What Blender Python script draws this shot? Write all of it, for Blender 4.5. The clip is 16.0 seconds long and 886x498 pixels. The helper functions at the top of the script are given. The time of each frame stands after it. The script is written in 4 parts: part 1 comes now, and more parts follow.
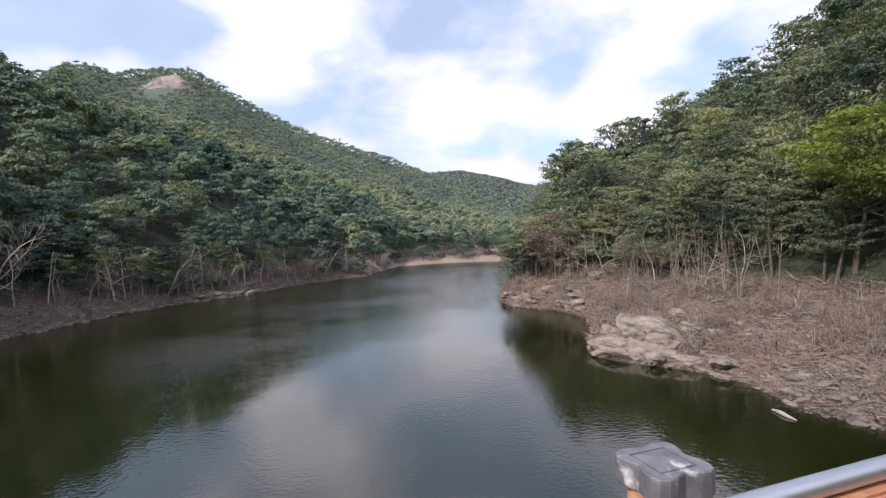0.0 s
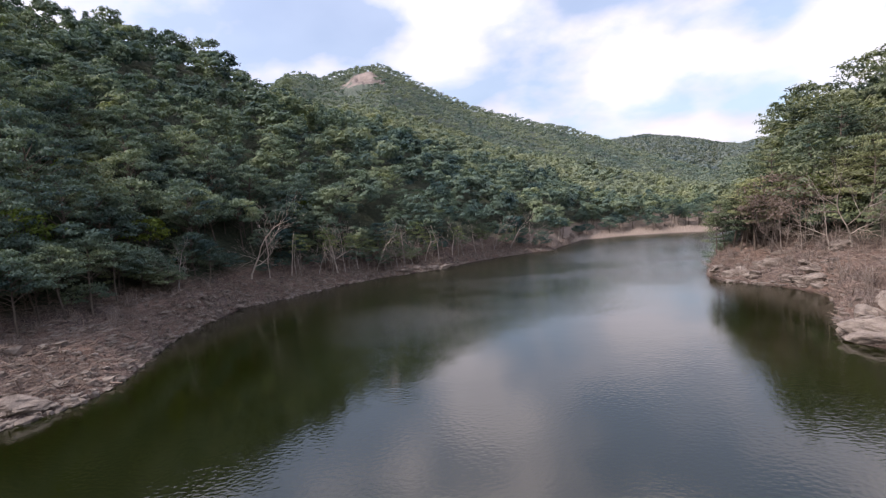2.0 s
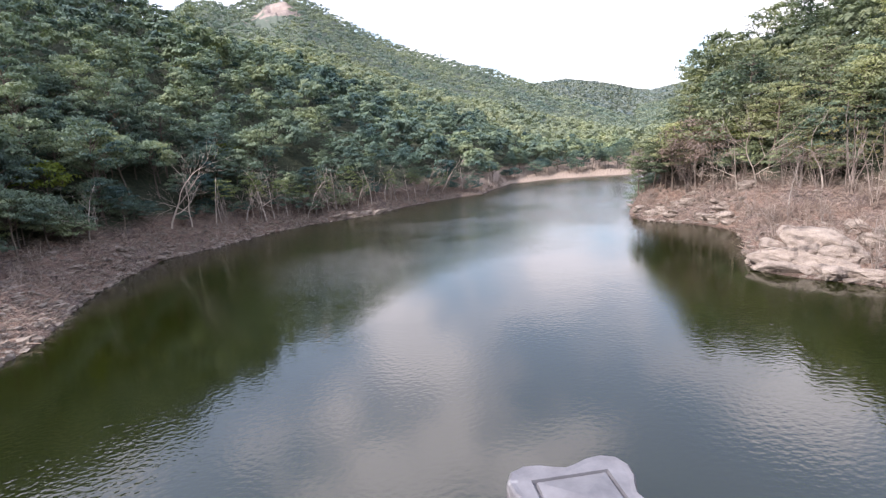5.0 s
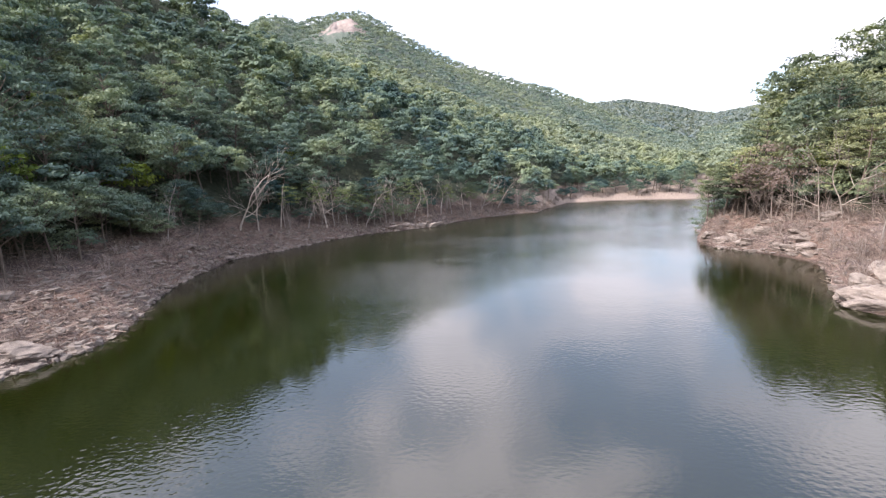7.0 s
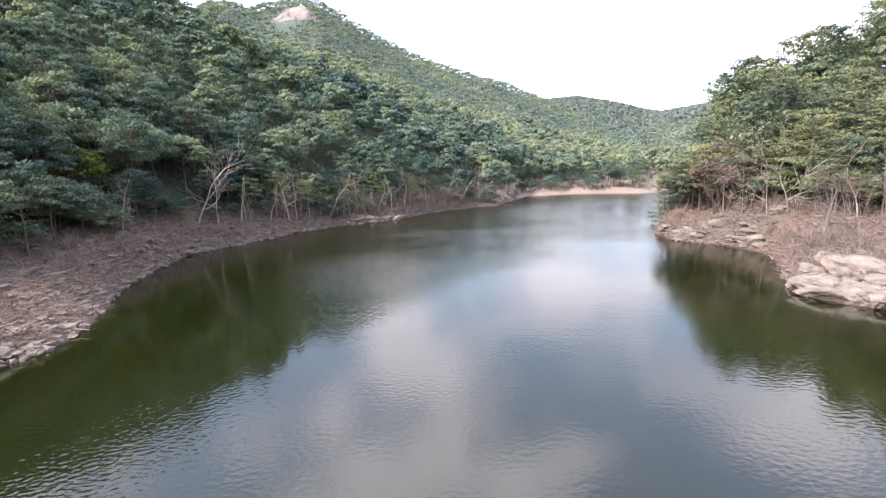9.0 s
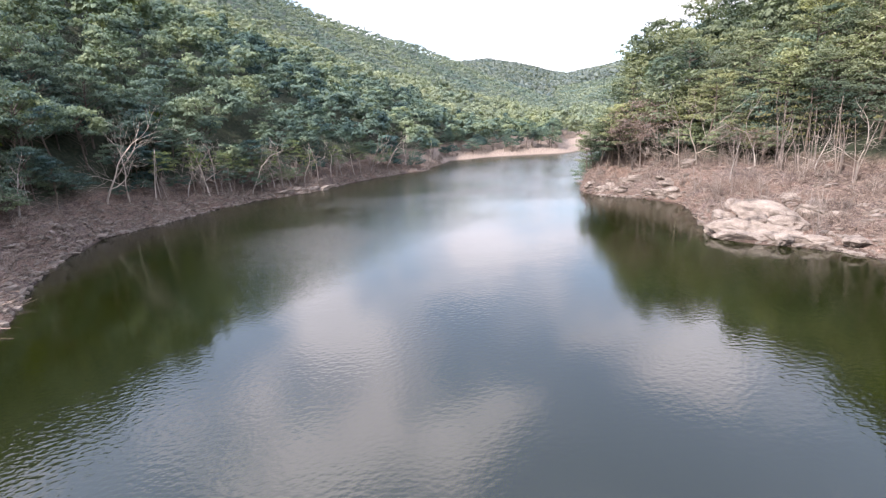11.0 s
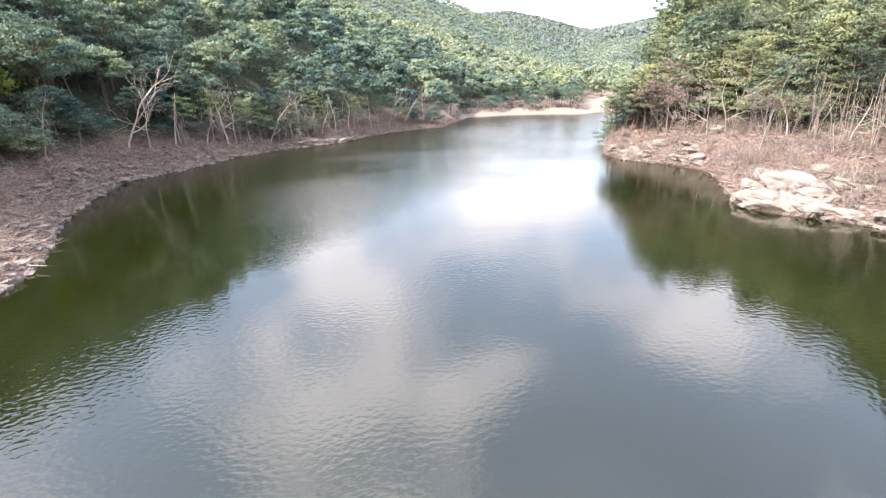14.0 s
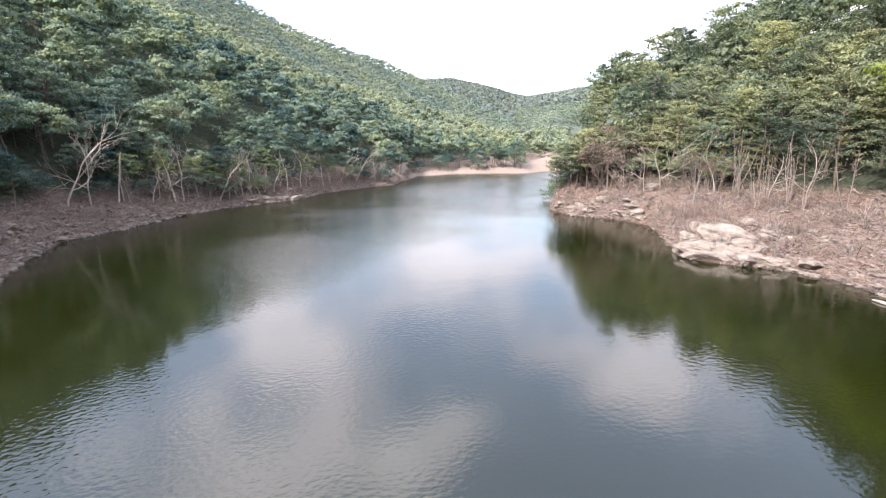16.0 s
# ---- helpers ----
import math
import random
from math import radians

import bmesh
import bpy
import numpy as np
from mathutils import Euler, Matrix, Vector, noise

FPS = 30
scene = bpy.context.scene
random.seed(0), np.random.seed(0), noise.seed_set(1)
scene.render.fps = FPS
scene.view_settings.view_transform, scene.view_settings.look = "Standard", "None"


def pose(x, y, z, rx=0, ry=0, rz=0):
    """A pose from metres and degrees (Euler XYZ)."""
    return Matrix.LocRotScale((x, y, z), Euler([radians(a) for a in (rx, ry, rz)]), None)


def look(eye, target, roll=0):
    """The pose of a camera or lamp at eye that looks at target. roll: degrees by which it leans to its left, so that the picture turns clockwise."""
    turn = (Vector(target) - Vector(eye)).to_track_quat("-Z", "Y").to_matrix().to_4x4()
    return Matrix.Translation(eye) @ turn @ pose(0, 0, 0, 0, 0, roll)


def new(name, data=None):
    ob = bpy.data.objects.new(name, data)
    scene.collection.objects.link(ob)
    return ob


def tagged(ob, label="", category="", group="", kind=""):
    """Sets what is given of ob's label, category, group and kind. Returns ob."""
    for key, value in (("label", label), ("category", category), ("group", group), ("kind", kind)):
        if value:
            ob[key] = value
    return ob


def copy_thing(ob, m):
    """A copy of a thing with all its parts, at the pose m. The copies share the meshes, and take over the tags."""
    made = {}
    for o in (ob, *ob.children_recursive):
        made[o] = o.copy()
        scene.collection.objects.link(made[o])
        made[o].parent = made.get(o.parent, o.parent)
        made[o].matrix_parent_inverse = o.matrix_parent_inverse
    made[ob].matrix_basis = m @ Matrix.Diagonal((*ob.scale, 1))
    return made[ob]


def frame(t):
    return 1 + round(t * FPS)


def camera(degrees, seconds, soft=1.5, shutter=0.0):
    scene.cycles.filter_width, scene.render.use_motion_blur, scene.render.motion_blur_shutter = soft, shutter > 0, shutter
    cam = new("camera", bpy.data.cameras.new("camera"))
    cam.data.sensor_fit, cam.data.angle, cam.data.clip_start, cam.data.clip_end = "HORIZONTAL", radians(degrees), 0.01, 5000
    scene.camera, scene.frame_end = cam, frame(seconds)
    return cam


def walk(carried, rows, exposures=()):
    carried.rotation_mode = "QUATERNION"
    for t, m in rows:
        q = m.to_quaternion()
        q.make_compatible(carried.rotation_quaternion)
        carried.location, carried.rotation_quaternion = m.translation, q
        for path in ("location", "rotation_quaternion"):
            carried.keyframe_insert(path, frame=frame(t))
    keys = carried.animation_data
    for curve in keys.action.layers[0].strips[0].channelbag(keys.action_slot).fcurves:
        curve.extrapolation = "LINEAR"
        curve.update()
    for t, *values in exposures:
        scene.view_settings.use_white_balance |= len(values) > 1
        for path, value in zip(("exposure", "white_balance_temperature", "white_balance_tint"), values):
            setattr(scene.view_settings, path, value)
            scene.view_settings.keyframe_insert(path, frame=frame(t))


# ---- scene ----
# ---- camera ----
LENS = 84.21
cam = camera(LENS, 16.0, soft=1.3)
PATH = [  # seconds, x, y, z, tilt from straight down, heading to the left of +y, lean
    (0, -0.027, -0.071, 8.945, 88.04, -18.46, -2.10),
    (0.5, -0.426, -0.046, 8.978, 90.41, -12.41, -1.91),
    (1, -0.801, -0.030, 8.964, 89.40, -6.11, -2.45),
    (1.5, -1.153, -0.013, 8.952, 87.91, 1.31, -3.71),
    (2, -1.498, 0.008, 8.938, 86.27, 2.19, -4.49),
    (2.5, -1.854, 0.031, 8.926, 85.97, -1.15, -3.11),
    (3, -2.180, 0.039, 8.893, 86.09, -5.16, -0.42),
    (3.2, -2.266, 0.044, 8.876, 85.61, -6.88, -0.48),
    (5.3, -2.950, 0.221, 8.86, 79.04, -5.49, -5.05),
    (5.5, -3.051, 0.244, 8.854, 79.32, -4.20, -4.25),
    (6, -3.352, 0.315, 8.863, 81.26, -0.60, -2.86),
    (6.5, -3.735, 0.312, 8.879, 82.21, 0.81, -2.60),
    (7, -4.050, 0.332, 8.870, 81.33, -0.53, -2.29),
    (7.5, -4.409, 0.334, 8.851, 81.10, -1.40, -2.28),
    (8, -4.799, 0.317, 8.868, 81.48, -2.93, -3.10),
    (8.5, -5.182, 0.322, 8.865, 80.49, -0.70, -3.97),
    (9, -5.584, 0.323, 8.872, 80.39, -5.76, -1.66),
    (9.2, -5.769, 0.326, 8.867, 80.73, -9.75, -1.35),
    (11.3, -7.915, 0.574, 8.893, 73.57, -16.63, -3.38),
    (11.5, -8.055, 0.633, 8.907, 71.04, -18.79, -2.79),
    (12, -8.245, 0.800, 8.904, 65.01, -22.99, -0.96),
    (12.5, -8.309, 0.873, 8.889, 60.07, -21.25, -0.08),
    (13, -8.336, 0.894, 8.893, 60.25, -17.10, 0.42),
    (13.5, -8.393, 0.736, 8.900, 65.44, -13.79, -0.41),
    (14, -8.533, 0.599, 8.876, 71.33, -13.61, -1.31),
    (14.5, -8.742, 0.562, 8.878, 73.69, -15.88, -1.12),
    (15, -9.036, 0.555, 8.889, 73.26, -18.10, -1.26),
    (15.5, -9.362, 0.528, 8.879, 75.07, -21.09, -1.54),
    (16, -9.702, 0.497, 8.842, 77.82, -20.09, -0.68),
]
EXPOSURE = [(0.0, -0.28, 6400, 21), (0.5, -0.66, 6290, 27), (1.2, -0.66, 6250, 28), (2.0, -0.3, 6500, 24), (2.5, -0.2, 6500, 24), (3.2, -0.1, 6350, 24), (5.3, 0.56, 6420, 22), (7.5, 0.58, 6400, 22), (8.0, 0.58, 6400, 22), (8.5, 0.44, 6320, 22), (9.0, 0.7, 6380, 22), (9.2, 0.7, 6380, 22),
            (11.3, 0.72, 6380, 22), (12.5, 1.04, 6480, 21), (14.0, 1.26, 6520, 20), (15.0, 0.98, 6480, 21), (16.0, 0.85, 6450, 21)]


def hand_held(x, y, z, tilt, heading, lean):
    return Matrix.Translation((x, y, z)) @ Euler((radians(tilt), 0, radians(heading))).to_matrix().to_4x4() @ pose(0, 0, 0, 0, 0, lean)


walk(cam, [(r[0], hand_held(*r[1:])) for r in PATH], EXPOSURE)

# ---- world and sun ----
SUN_ELEVATION, SUN_AZIMUTH = 46, -110  # degrees; azimuth clockwise from +y
world = bpy.data.worlds.new("sky")
scene.world = world
world.use_nodes = True
wn, wl = world.node_tree.nodes, world.node_tree.links
wn.clear()
w_out, w_bg = wn.new("ShaderNodeOutputWorld"), wn.new("ShaderNodeBackground")
w_sky = wn.new("ShaderNodeTexSky")
w_sky.sky_type, w_sky.sun_disc = "NISHITA", False
w_sky.sun_elevation, w_sky.sun_rotation = radians(SUN_ELEVATION), radians(SUN_AZIMUTH)
w_sky.dust_density, w_sky.air_density = 2.0, 1.0
w_co, w_sep = wn.new("ShaderNodeTexCoord"), wn.new("ShaderNodeSeparateXYZ")
w_add = wn.new("ShaderNodeMath")
w_add.operation, w_add.inputs[1].default_value = "ADD", 0.4
w_div = wn.new("ShaderNodeVectorMath")
w_div.operation = "DIVIDE"
w_flat = wn.new("ShaderNodeCombineXYZ")
w_noise, w_fine = wn.new("ShaderNodeTexNoise"), wn.new("ShaderNodeTexNoise")
w_noise.inputs["Scale"].default_value, w_noise.inputs["Detail"].default_value = 2.7, 9
w_noise.inputs["Roughness"].default_value = 0.5
w_fine.inputs["Scale"].default_value, w_fine.inputs["Detail"].default_value = 2.6, 4
w_ramp, w_shade = wn.new("ShaderNodeValToRGB"), wn.new("ShaderNodeValToRGB")
w_ramp.color_ramp.elements[0].position, w_ramp.color_ramp.elements[1].position = 0.42, 0.59
w_ramp.color_ramp.elements[0].color, w_ramp.color_ramp.elements[1].color = (0.26, 0.26, 0.26, 1), (0.95, 0.95, 0.95, 1)
w_shade.color_ramp.elements[0].position, w_shade.color_ramp.elements[1].position = 0.35, 0.62
w_shade.color_ramp.elements[0].color = (8.9, 8.9, 9.5, 1)
w_shade.color_ramp.elements[1].color = (12.2, 12.3, 12.7, 1)
w_mix = wn.new("ShaderNodeMix")
w_mix.data_type = "RGBA"
wl.new(w_co.outputs["Generated"], w_sep.inputs[0])
wl.new(w_sep.outputs["Z"], w_add.inputs[0])
for n in (0, 1, 2):
    wl.new(w_add.outputs[0], w_flat.inputs[n])
wl.new(w_co.outputs["Generated"], w_div.inputs[0])
wl.new(w_flat.outputs[0], w_div.inputs[1])
wl.new(w_div.outputs[0], w_noise.inputs["Vector"])
wl.new(w_div.outputs[0], w_fine.inputs["Vector"])
# Gaps of blue between the clouds: bearing, elevation (degrees), reach, depth.
w_cover = w_noise.outputs["Fac"]
for bearing, elevation, reach, depth in ((38, 47, 0.36, 0.26), (-10, 20, 0.36, 0.08)):
    b, e = radians(bearing), radians(elevation)
    w_far, w_gap, w_less = wn.new("ShaderNodeVectorMath"), wn.new("ShaderNodeMapRange"), wn.new("ShaderNodeMath")
    w_far.operation, w_less.operation = "DISTANCE", "SUBTRACT"
    w_far.inputs[1].default_value = (math.cos(e) * math.sin(b), math.cos(e) * math.cos(b), math.sin(e))
    w_gap.interpolation_type = "SMOOTHSTEP"
    w_gap.inputs["From Min"].default_value, w_gap.inputs["From Max"].default_value = reach, 0.0
    w_gap.inputs["To Min"].default_value, w_gap.inputs["To Max"].default_value = 0.0, depth
    wl.new(w_co.outputs["Generated"], w_far.inputs[0])
    wl.new(w_far.outputs["Value"], w_gap.inputs["Value"])
    wl.new(w_cover, w_less.inputs[0])
    wl.new(w_gap.outputs[0], w_less.inputs[1])
    w_cover = w_less.outputs[0]
wl.new(w_cover, w_ramp.inputs[0])
wl.new(w_fine.outputs["Fac"], w_shade.inputs[0])
wl.new(w_ramp.outputs[0], w_mix.inputs["Factor"])
w_gain = wn.new("ShaderNodeVectorMath")
w_gain.operation = "MULTIPLY"
w_gain.inputs[1].default_value = (1.98, 2.24, 2.12)
wl.new(w_sky.outputs[0], w_gain.inputs[0])
wl.new(w_gain.outputs[0], w_mix.inputs["A"])
wl.new(w_shade.outputs[0], w_mix.inputs["B"])
# A clouded sky is brighter overhead than near the horizon.
w_rise, w_dome = wn.new("ShaderNodeMapRange"), wn.new("ShaderNodeVectorMath")
w_dome.operation = "SCALE"
w_rise.inputs["From Min"].default_value, w_rise.inputs["From Max"].default_value = 0.1, 0.75
w_rise.inputs["To Min"].default_value, w_rise.inputs["To Max"].default_value = 0.76, 1.1
wl.new(w_sep.outputs["Z"], w_rise.inputs["Value"])
wl.new(w_mix.outputs["Result"], w_dome.inputs[0])
wl.new(w_rise.outputs[0], w_dome.inputs["Scale"])
wl.new(w_dome.outputs[0], w_bg.inputs["Color"])
w_bg.inputs["Strength"].default_value = 0.15
wl.new(w_bg.outputs[0], w_out.inputs[0])

sun = new("sun", bpy.data.lights.new("sun", "SUN"))
sun.data.energy, sun.data.angle, sun.data.color = 5.0, radians(1.0), (1.0, 0.95, 0.87)
_e, _a = radians(SUN_ELEVATION), radians(SUN_AZIMUTH)
sun.matrix_world = look((math.cos(_e) * math.sin(_a) * 50, math.cos(_e) * math.cos(_a) * 50, math.sin(_e) * 50), (0, 0, 0))


# ---- materials ----
def material(name):
    m = bpy.data.materials.new(name)
    m.use_nodes = True
    nt = m.node_tree
    return m, nt, nt.nodes["Principled BSDF"]


def node(nt, kind, **values):
    n = nt.nodes.new(kind)
    for k, v in values.items():
        key = k.replace("_", " ")
        n.inputs[key].default_value = v
    return n


def noise_of(nt, vector, scale, detail=4.0, rough=0.55):
    n = node(nt, "ShaderNodeTexNoise", Scale=scale, Detail=detail, Roughness=rough)
    if vector is not None:
        nt.links.new(vector, n.inputs["Vector"])
    return n.outputs["Fac"]


def ramp_of(nt, value, *stops):
    n = nt.nodes.new("ShaderNodeValToRGB")
    els = n.color_ramp.elements
    while len(els) < len(stops):
        els.new(0.5)
    for e, (p, c) in zip(els, stops):
        e.position, e.color = p, (*c, 1) if len(c) == 3 else c
    nt.links.new(value, n.inputs[0])
    return n.outputs[0]


def blend(nt, fac, a, b, how="MIX"):
    n = nt.nodes.new("ShaderNodeMix")
    n.data_type, n.blend_type = "RGBA", how
    for key, v in (("Factor", fac), ("A", a), ("B", b)):
        if isinstance(v, (int, float)):
            n.inputs[key].default_value = v
        elif isinstance(v, tuple):
            n.inputs[key].default_value = (*v, 1)
        else:
            nt.links.new(v, n.inputs[key])
    return n.outputs["Result"]


def bump_to(nt, shader, height, strength, distance):
    n = node(nt, "ShaderNodeBump", Strength=strength, Distance=distance)
    nt.links.new(height, n.inputs["Height"])
    nt.links.new(n.outputs[0], shader.inputs["Normal"])


def position(nt):
    return nt.nodes.new("ShaderNodeNewGeometry").outputs["Position"]


def leaf_material(name, dark, mid, bright, translucent=0.26, tree_scale=0.16, patchy=True):
    """Foliage: tone from leaf to leaf, from tree to tree and over whole patches of hillside."""
    m, nt, p = material(name)
    geo = nt.nodes.new("ShaderNodeNewGeometry")
    info = nt.nodes.new("ShaderNodeObjectInfo")
    per_tree = noise_of(nt, geo.outputs["Position"], tree_scale, 2.0, 0.4)
    patch = noise_of(nt, geo.outputs["Position"], 0.021, 2.0, 0.5)
    tone = ramp_of(nt, per_tree, (0.32, dark), (0.5, mid), (0.68, bright))
    if patchy:
        patches = ramp_of(nt, patch, (0.3, (0.68, 0.8, 0.92)), (0.5, (1.0, 1.0, 1.0)), (0.7, (1.08, 1.06, 0.95)))
        tone = blend(nt, 1.0, tone, patches, "MULTIPLY")
    leaf = ramp_of(nt, geo.outputs["Random Per Island"], (0.0, (0.8, 0.82, 0.82)), (1.0, (1.18, 1.16, 1.1)))
    tone = blend(nt, 1.0, tone, leaf, "MULTIPLY")
    own = ramp_of(nt, info.outputs["Random"], (0.0, (0.82, 0.86, 0.9)), (0.6, (1.0, 1.0, 1.0)), (1.0, (1.14, 1.1, 0.96) if patchy else (1.2, 1.2, 1.2)))
    tone = blend(nt, 1.0, tone, own, "MULTIPLY")
    nt.links.new(tone, p.inputs["Base Color"])
    p.inputs["Roughness"].default_value = 0.7
    p.inputs["Specular IOR Level"].default_value = 0.12
    t = nt.nodes.new("ShaderNodeBsdfTranslucent")
    nt.links.new(blend(nt, 1.0, tone, (1.25, 1.3, 0.6), "MULTIPLY"), t.inputs["Color"])
    mix = nt.nodes.new("ShaderNodeMixShader")
    mix.inputs[0].default_value = translucent
    nt.links.new(p.outputs[0], mix.inputs[1])
    nt.links.new(t.outputs[0], mix.inputs[2])
    nt.links.new(mix.outputs[0], nt.nodes["Material Output"].inputs["Surface"])
    return m


BROADLEAF = leaf_material("broadleaf_foliage", (0.044, 0.08, 0.082), (0.122, 0.172, 0.138), (0.21, 0.252, 0.16), 0.16)
PINE = leaf_material("pine_needles", (0.056, 0.084, 0.068), (0.148, 0.178, 0.122), (0.255, 0.276, 0.165), 0.24)
YELLOWISH = leaf_material("yellow_green_foliage", (0.11, 0.15, 0.04), (0.155, 0.205, 0.05), (0.21, 0.24, 0.06), 0.35)
# The next two carry aerial haze in their paler, bluer base colours.
HAZED_UPLAND = leaf_material("hazed_upland_foliage", (0.13, 0.168, 0.15), (0.185, 0.226, 0.185), (0.235, 0.268, 0.195), 0.2, 0.13)
HAZED_DISTANT = leaf_material("hazed_distant_foliage", (0.155, 0.19, 0.195), (0.18, 0.212, 0.208), (0.2, 0.228, 0.21), 0.3, 0.05)
SPARSE = leaf_material("thin_dry_foliage", (0.11, 0.11, 0.055), (0.15, 0.14, 0.075), (0.17, 0.17, 0.085), 0.3, 0.16, False)
YOUNG = leaf_material("young_foliage", (0.1, 0.132, 0.072), (0.15, 0.184, 0.092), (0.2, 0.228, 0.108), 0.28)
BROWNED = leaf_material("browned_foliage", (0.14, 0.108, 0.1), (0.19, 0.146, 0.134), (0.225, 0.18, 0.165), 0.25, 0.16, False)


def bark_material(name, dark, light):
    m, nt, p = material(name)
    pos = position(nt)
    info = nt.nodes.new("ShaderNodeObjectInfo")
    stretch = node(nt, "ShaderNodeMapping", Scale=(9, 9, 1.6))
    nt.links.new(pos, stretch.inputs["Vector"])
    grain = noise_of(nt, stretch.outputs[0], 1.0, 5.0, 0.65)
    tone = ramp_of(nt, grain, (0.3, dark), (0.7, light))
    own = ramp_of(nt, info.outputs["Random"], (0.0, (0.75, 0.75, 0.75)), (1.0, (1.2, 1.18, 1.12)))
    tone = blend(nt, 1.0, tone, own, "MULTIPLY")
    twig = ramp_of(nt, nt.nodes.new("ShaderNodeNewGeometry").outputs["Random Per Island"], (0.0, (0.55, 0.52, 0.5)), (0.6, (0.95, 0.95, 0.95)), (1.0, (1.2, 1.18, 1.15)))
    nt.links.new(blend(nt, 1.0, tone, twig, "MULTIPLY"), p.inputs["Base Color"])
    p.inputs["Roughness"].default_value = 0.9
    bump_to(nt, p, grain, 0.6, 0.02)
    return m


BARK = bark_material("bark", (0.07, 0.055, 0.045), (0.19, 0.155, 0.125))
DEADWOOD = bark_material("bleached_deadwood", (0.26, 0.225, 0.2), (0.5, 0.45, 0.4))
GREYTWIG = bark_material("grey_twigs", (0.108, 0.079, 0.068), (0.29, 0.225, 0.192))
STEM = bark_material("reddish_grey_stems", (0.16, 0.13, 0.116), (0.37, 0.315, 0.28))
TWIG = bark_material("dry_twigs", (0.085, 0.061, 0.052), (0.29, 0.227, 0.194))


def ground_material():
    m, nt, p = material("bank_and_forest_floor")
    pos = position(nt)
    sep = nt.nodes.new("ShaderNodeSeparateXYZ")
    nt.links.new(pos, sep.inputs[0])
    broad = noise_of(nt, pos, 0.22, 5.0, 0.6)
    grain = noise_of(nt, pos, 2.6, 6.0, 0.7)
    bits = noise_of(nt, pos, 9.0, 3.0, 0.7)
    soil = ramp_of(nt, grain, (0.3, (0.042, 0.032, 0.03)), (0.5, (0.105, 0.081, 0.074)), (0.72, (0.24, 0.192, 0.174)))
    rust = ramp_of(nt, grain, (0.3, (0.078, 0.048, 0.037)), (0.7, (0.235, 0.16, 0.125)))
    bank = blend(nt, ramp_of(nt, broad, (0.38, (0, 0, 0)), (0.58, (1, 1, 1))), soil, rust)
    pebble = ramp_of(nt, bits, (0.52, (0, 0, 0)), (0.66, (1, 1, 1)))
    bank = blend(nt, pebble, bank, blend(nt, 0.45, bank, (0.5, 0.43, 0.37)))
    floor = ramp_of(nt, grain, (0.32, (0.024, 0.026, 0.018)), (0.52, (0.045, 0.058, 0.036)), (0.72, (0.095, 0.08, 0.056)))
    # The floor turns paler and greener from y = 190 to y = 300.
    far_floor_at = node(nt, "ShaderNodeMapRange")
    far_floor_at.inputs["From Min"].default_value, far_floor_at.inputs["From Max"].default_value = 190.0, 300.0
    nt.links.new(sep.outputs["Y"], far_floor_at.inputs["Value"])
    floor = blend(nt, far_floor_at.outputs[0], floor, ramp_of(nt, grain, (0.32, (0.07, 0.09, 0.075)), (0.7, (0.14, 0.165, 0.132))))
    # Pale sand where the stream comes in at the head of the reservoir.
    sand_at = node(nt, "ShaderNodeMapRange")
    sand_at.inputs["From Min"].default_value, sand_at.inputs["From Max"].default_value = 98.0, 118.0
    nt.links.new(sep.outputs["Y"], sand_at.inputs["Value"])
    bank = blend(nt, sand_at.outputs[0], bank, ramp_of(nt, grain, (0.3, (0.17, 0.13, 0.105)), (0.7, (0.36, 0.295, 0.245))))
    # Bare drawdown zone below the old water line, leaf litter above it, wet at the edge.
    edge = nt.nodes.new("ShaderNodeMath")
    edge.operation = "MULTIPLY_ADD"
    nt.links.new(broad, edge.inputs[0])
    edge.inputs[1].default_value = -2.2
    nt.links.new(sep.outputs["Z"], edge.inputs[2])
    n_map = node(nt, "ShaderNodeMapRange")
    n_map.inputs["From Min"].default_value, n_map.inputs["From Max"].default_value = 2.4, 3.6
    nt.links.new(edge.outputs[0], n_map.inputs["Value"])
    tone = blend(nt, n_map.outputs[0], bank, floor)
    wet = node(nt, "ShaderNodeMapRange")
    wet.inputs["From Min"].default_value, wet.inputs["From Max"].default_value = 0.02, 0.22
    wet.inputs["To Min"].default_value, wet.inputs["To Max"].default_value = 0.5, 1.0
    nt.links.new(sep.outputs["Z"], wet.inputs["Value"])
    dry = nt.nodes.new("ShaderNodeVectorMath")
    dry.operation = "SCALE"
    nt.links.new(tone, dry.inputs[0])
    nt.links.new(wet.outputs[0], dry.inputs["Scale"])
    # The bald cliff below the summit.
    far = nt.nodes.new("ShaderNodeVectorMath")
    far.operation = "DISTANCE"
    far.inputs[1].default_value = (-75.5, 430.0, 130.0)
    nt.links.new(pos, far.inputs[0])
    bald = node(nt, "ShaderNodeMapRange")
    bald.inputs["From Min"].default_value, bald.inputs["From Max"].default_value = 55.0, 50.0
    ragged = nt.nodes.new("ShaderNodeMath")
    ragged.operation, ragged.inputs[1].default_value = "MULTIPLY_ADD", 64.0
    nt.links.new(noise_of(nt, pos, 0.07, 4.0, 0.65), ragged.inputs[0])
    nt.links.new(far.outputs["Value"], ragged.inputs[2])
    nt.links.new(ragged.outputs[0], bald.inputs["Value"])
    cliff = ramp_of(nt, noise_of(nt, pos, 0.09, 5.0, 0.7), (0.3, (0.15, 0.125, 0.112)), (0.65, (0.34, 0.28, 0.25)))
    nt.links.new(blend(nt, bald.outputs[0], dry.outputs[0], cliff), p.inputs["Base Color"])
    p.inputs["Roughness"].default_value = 0.95
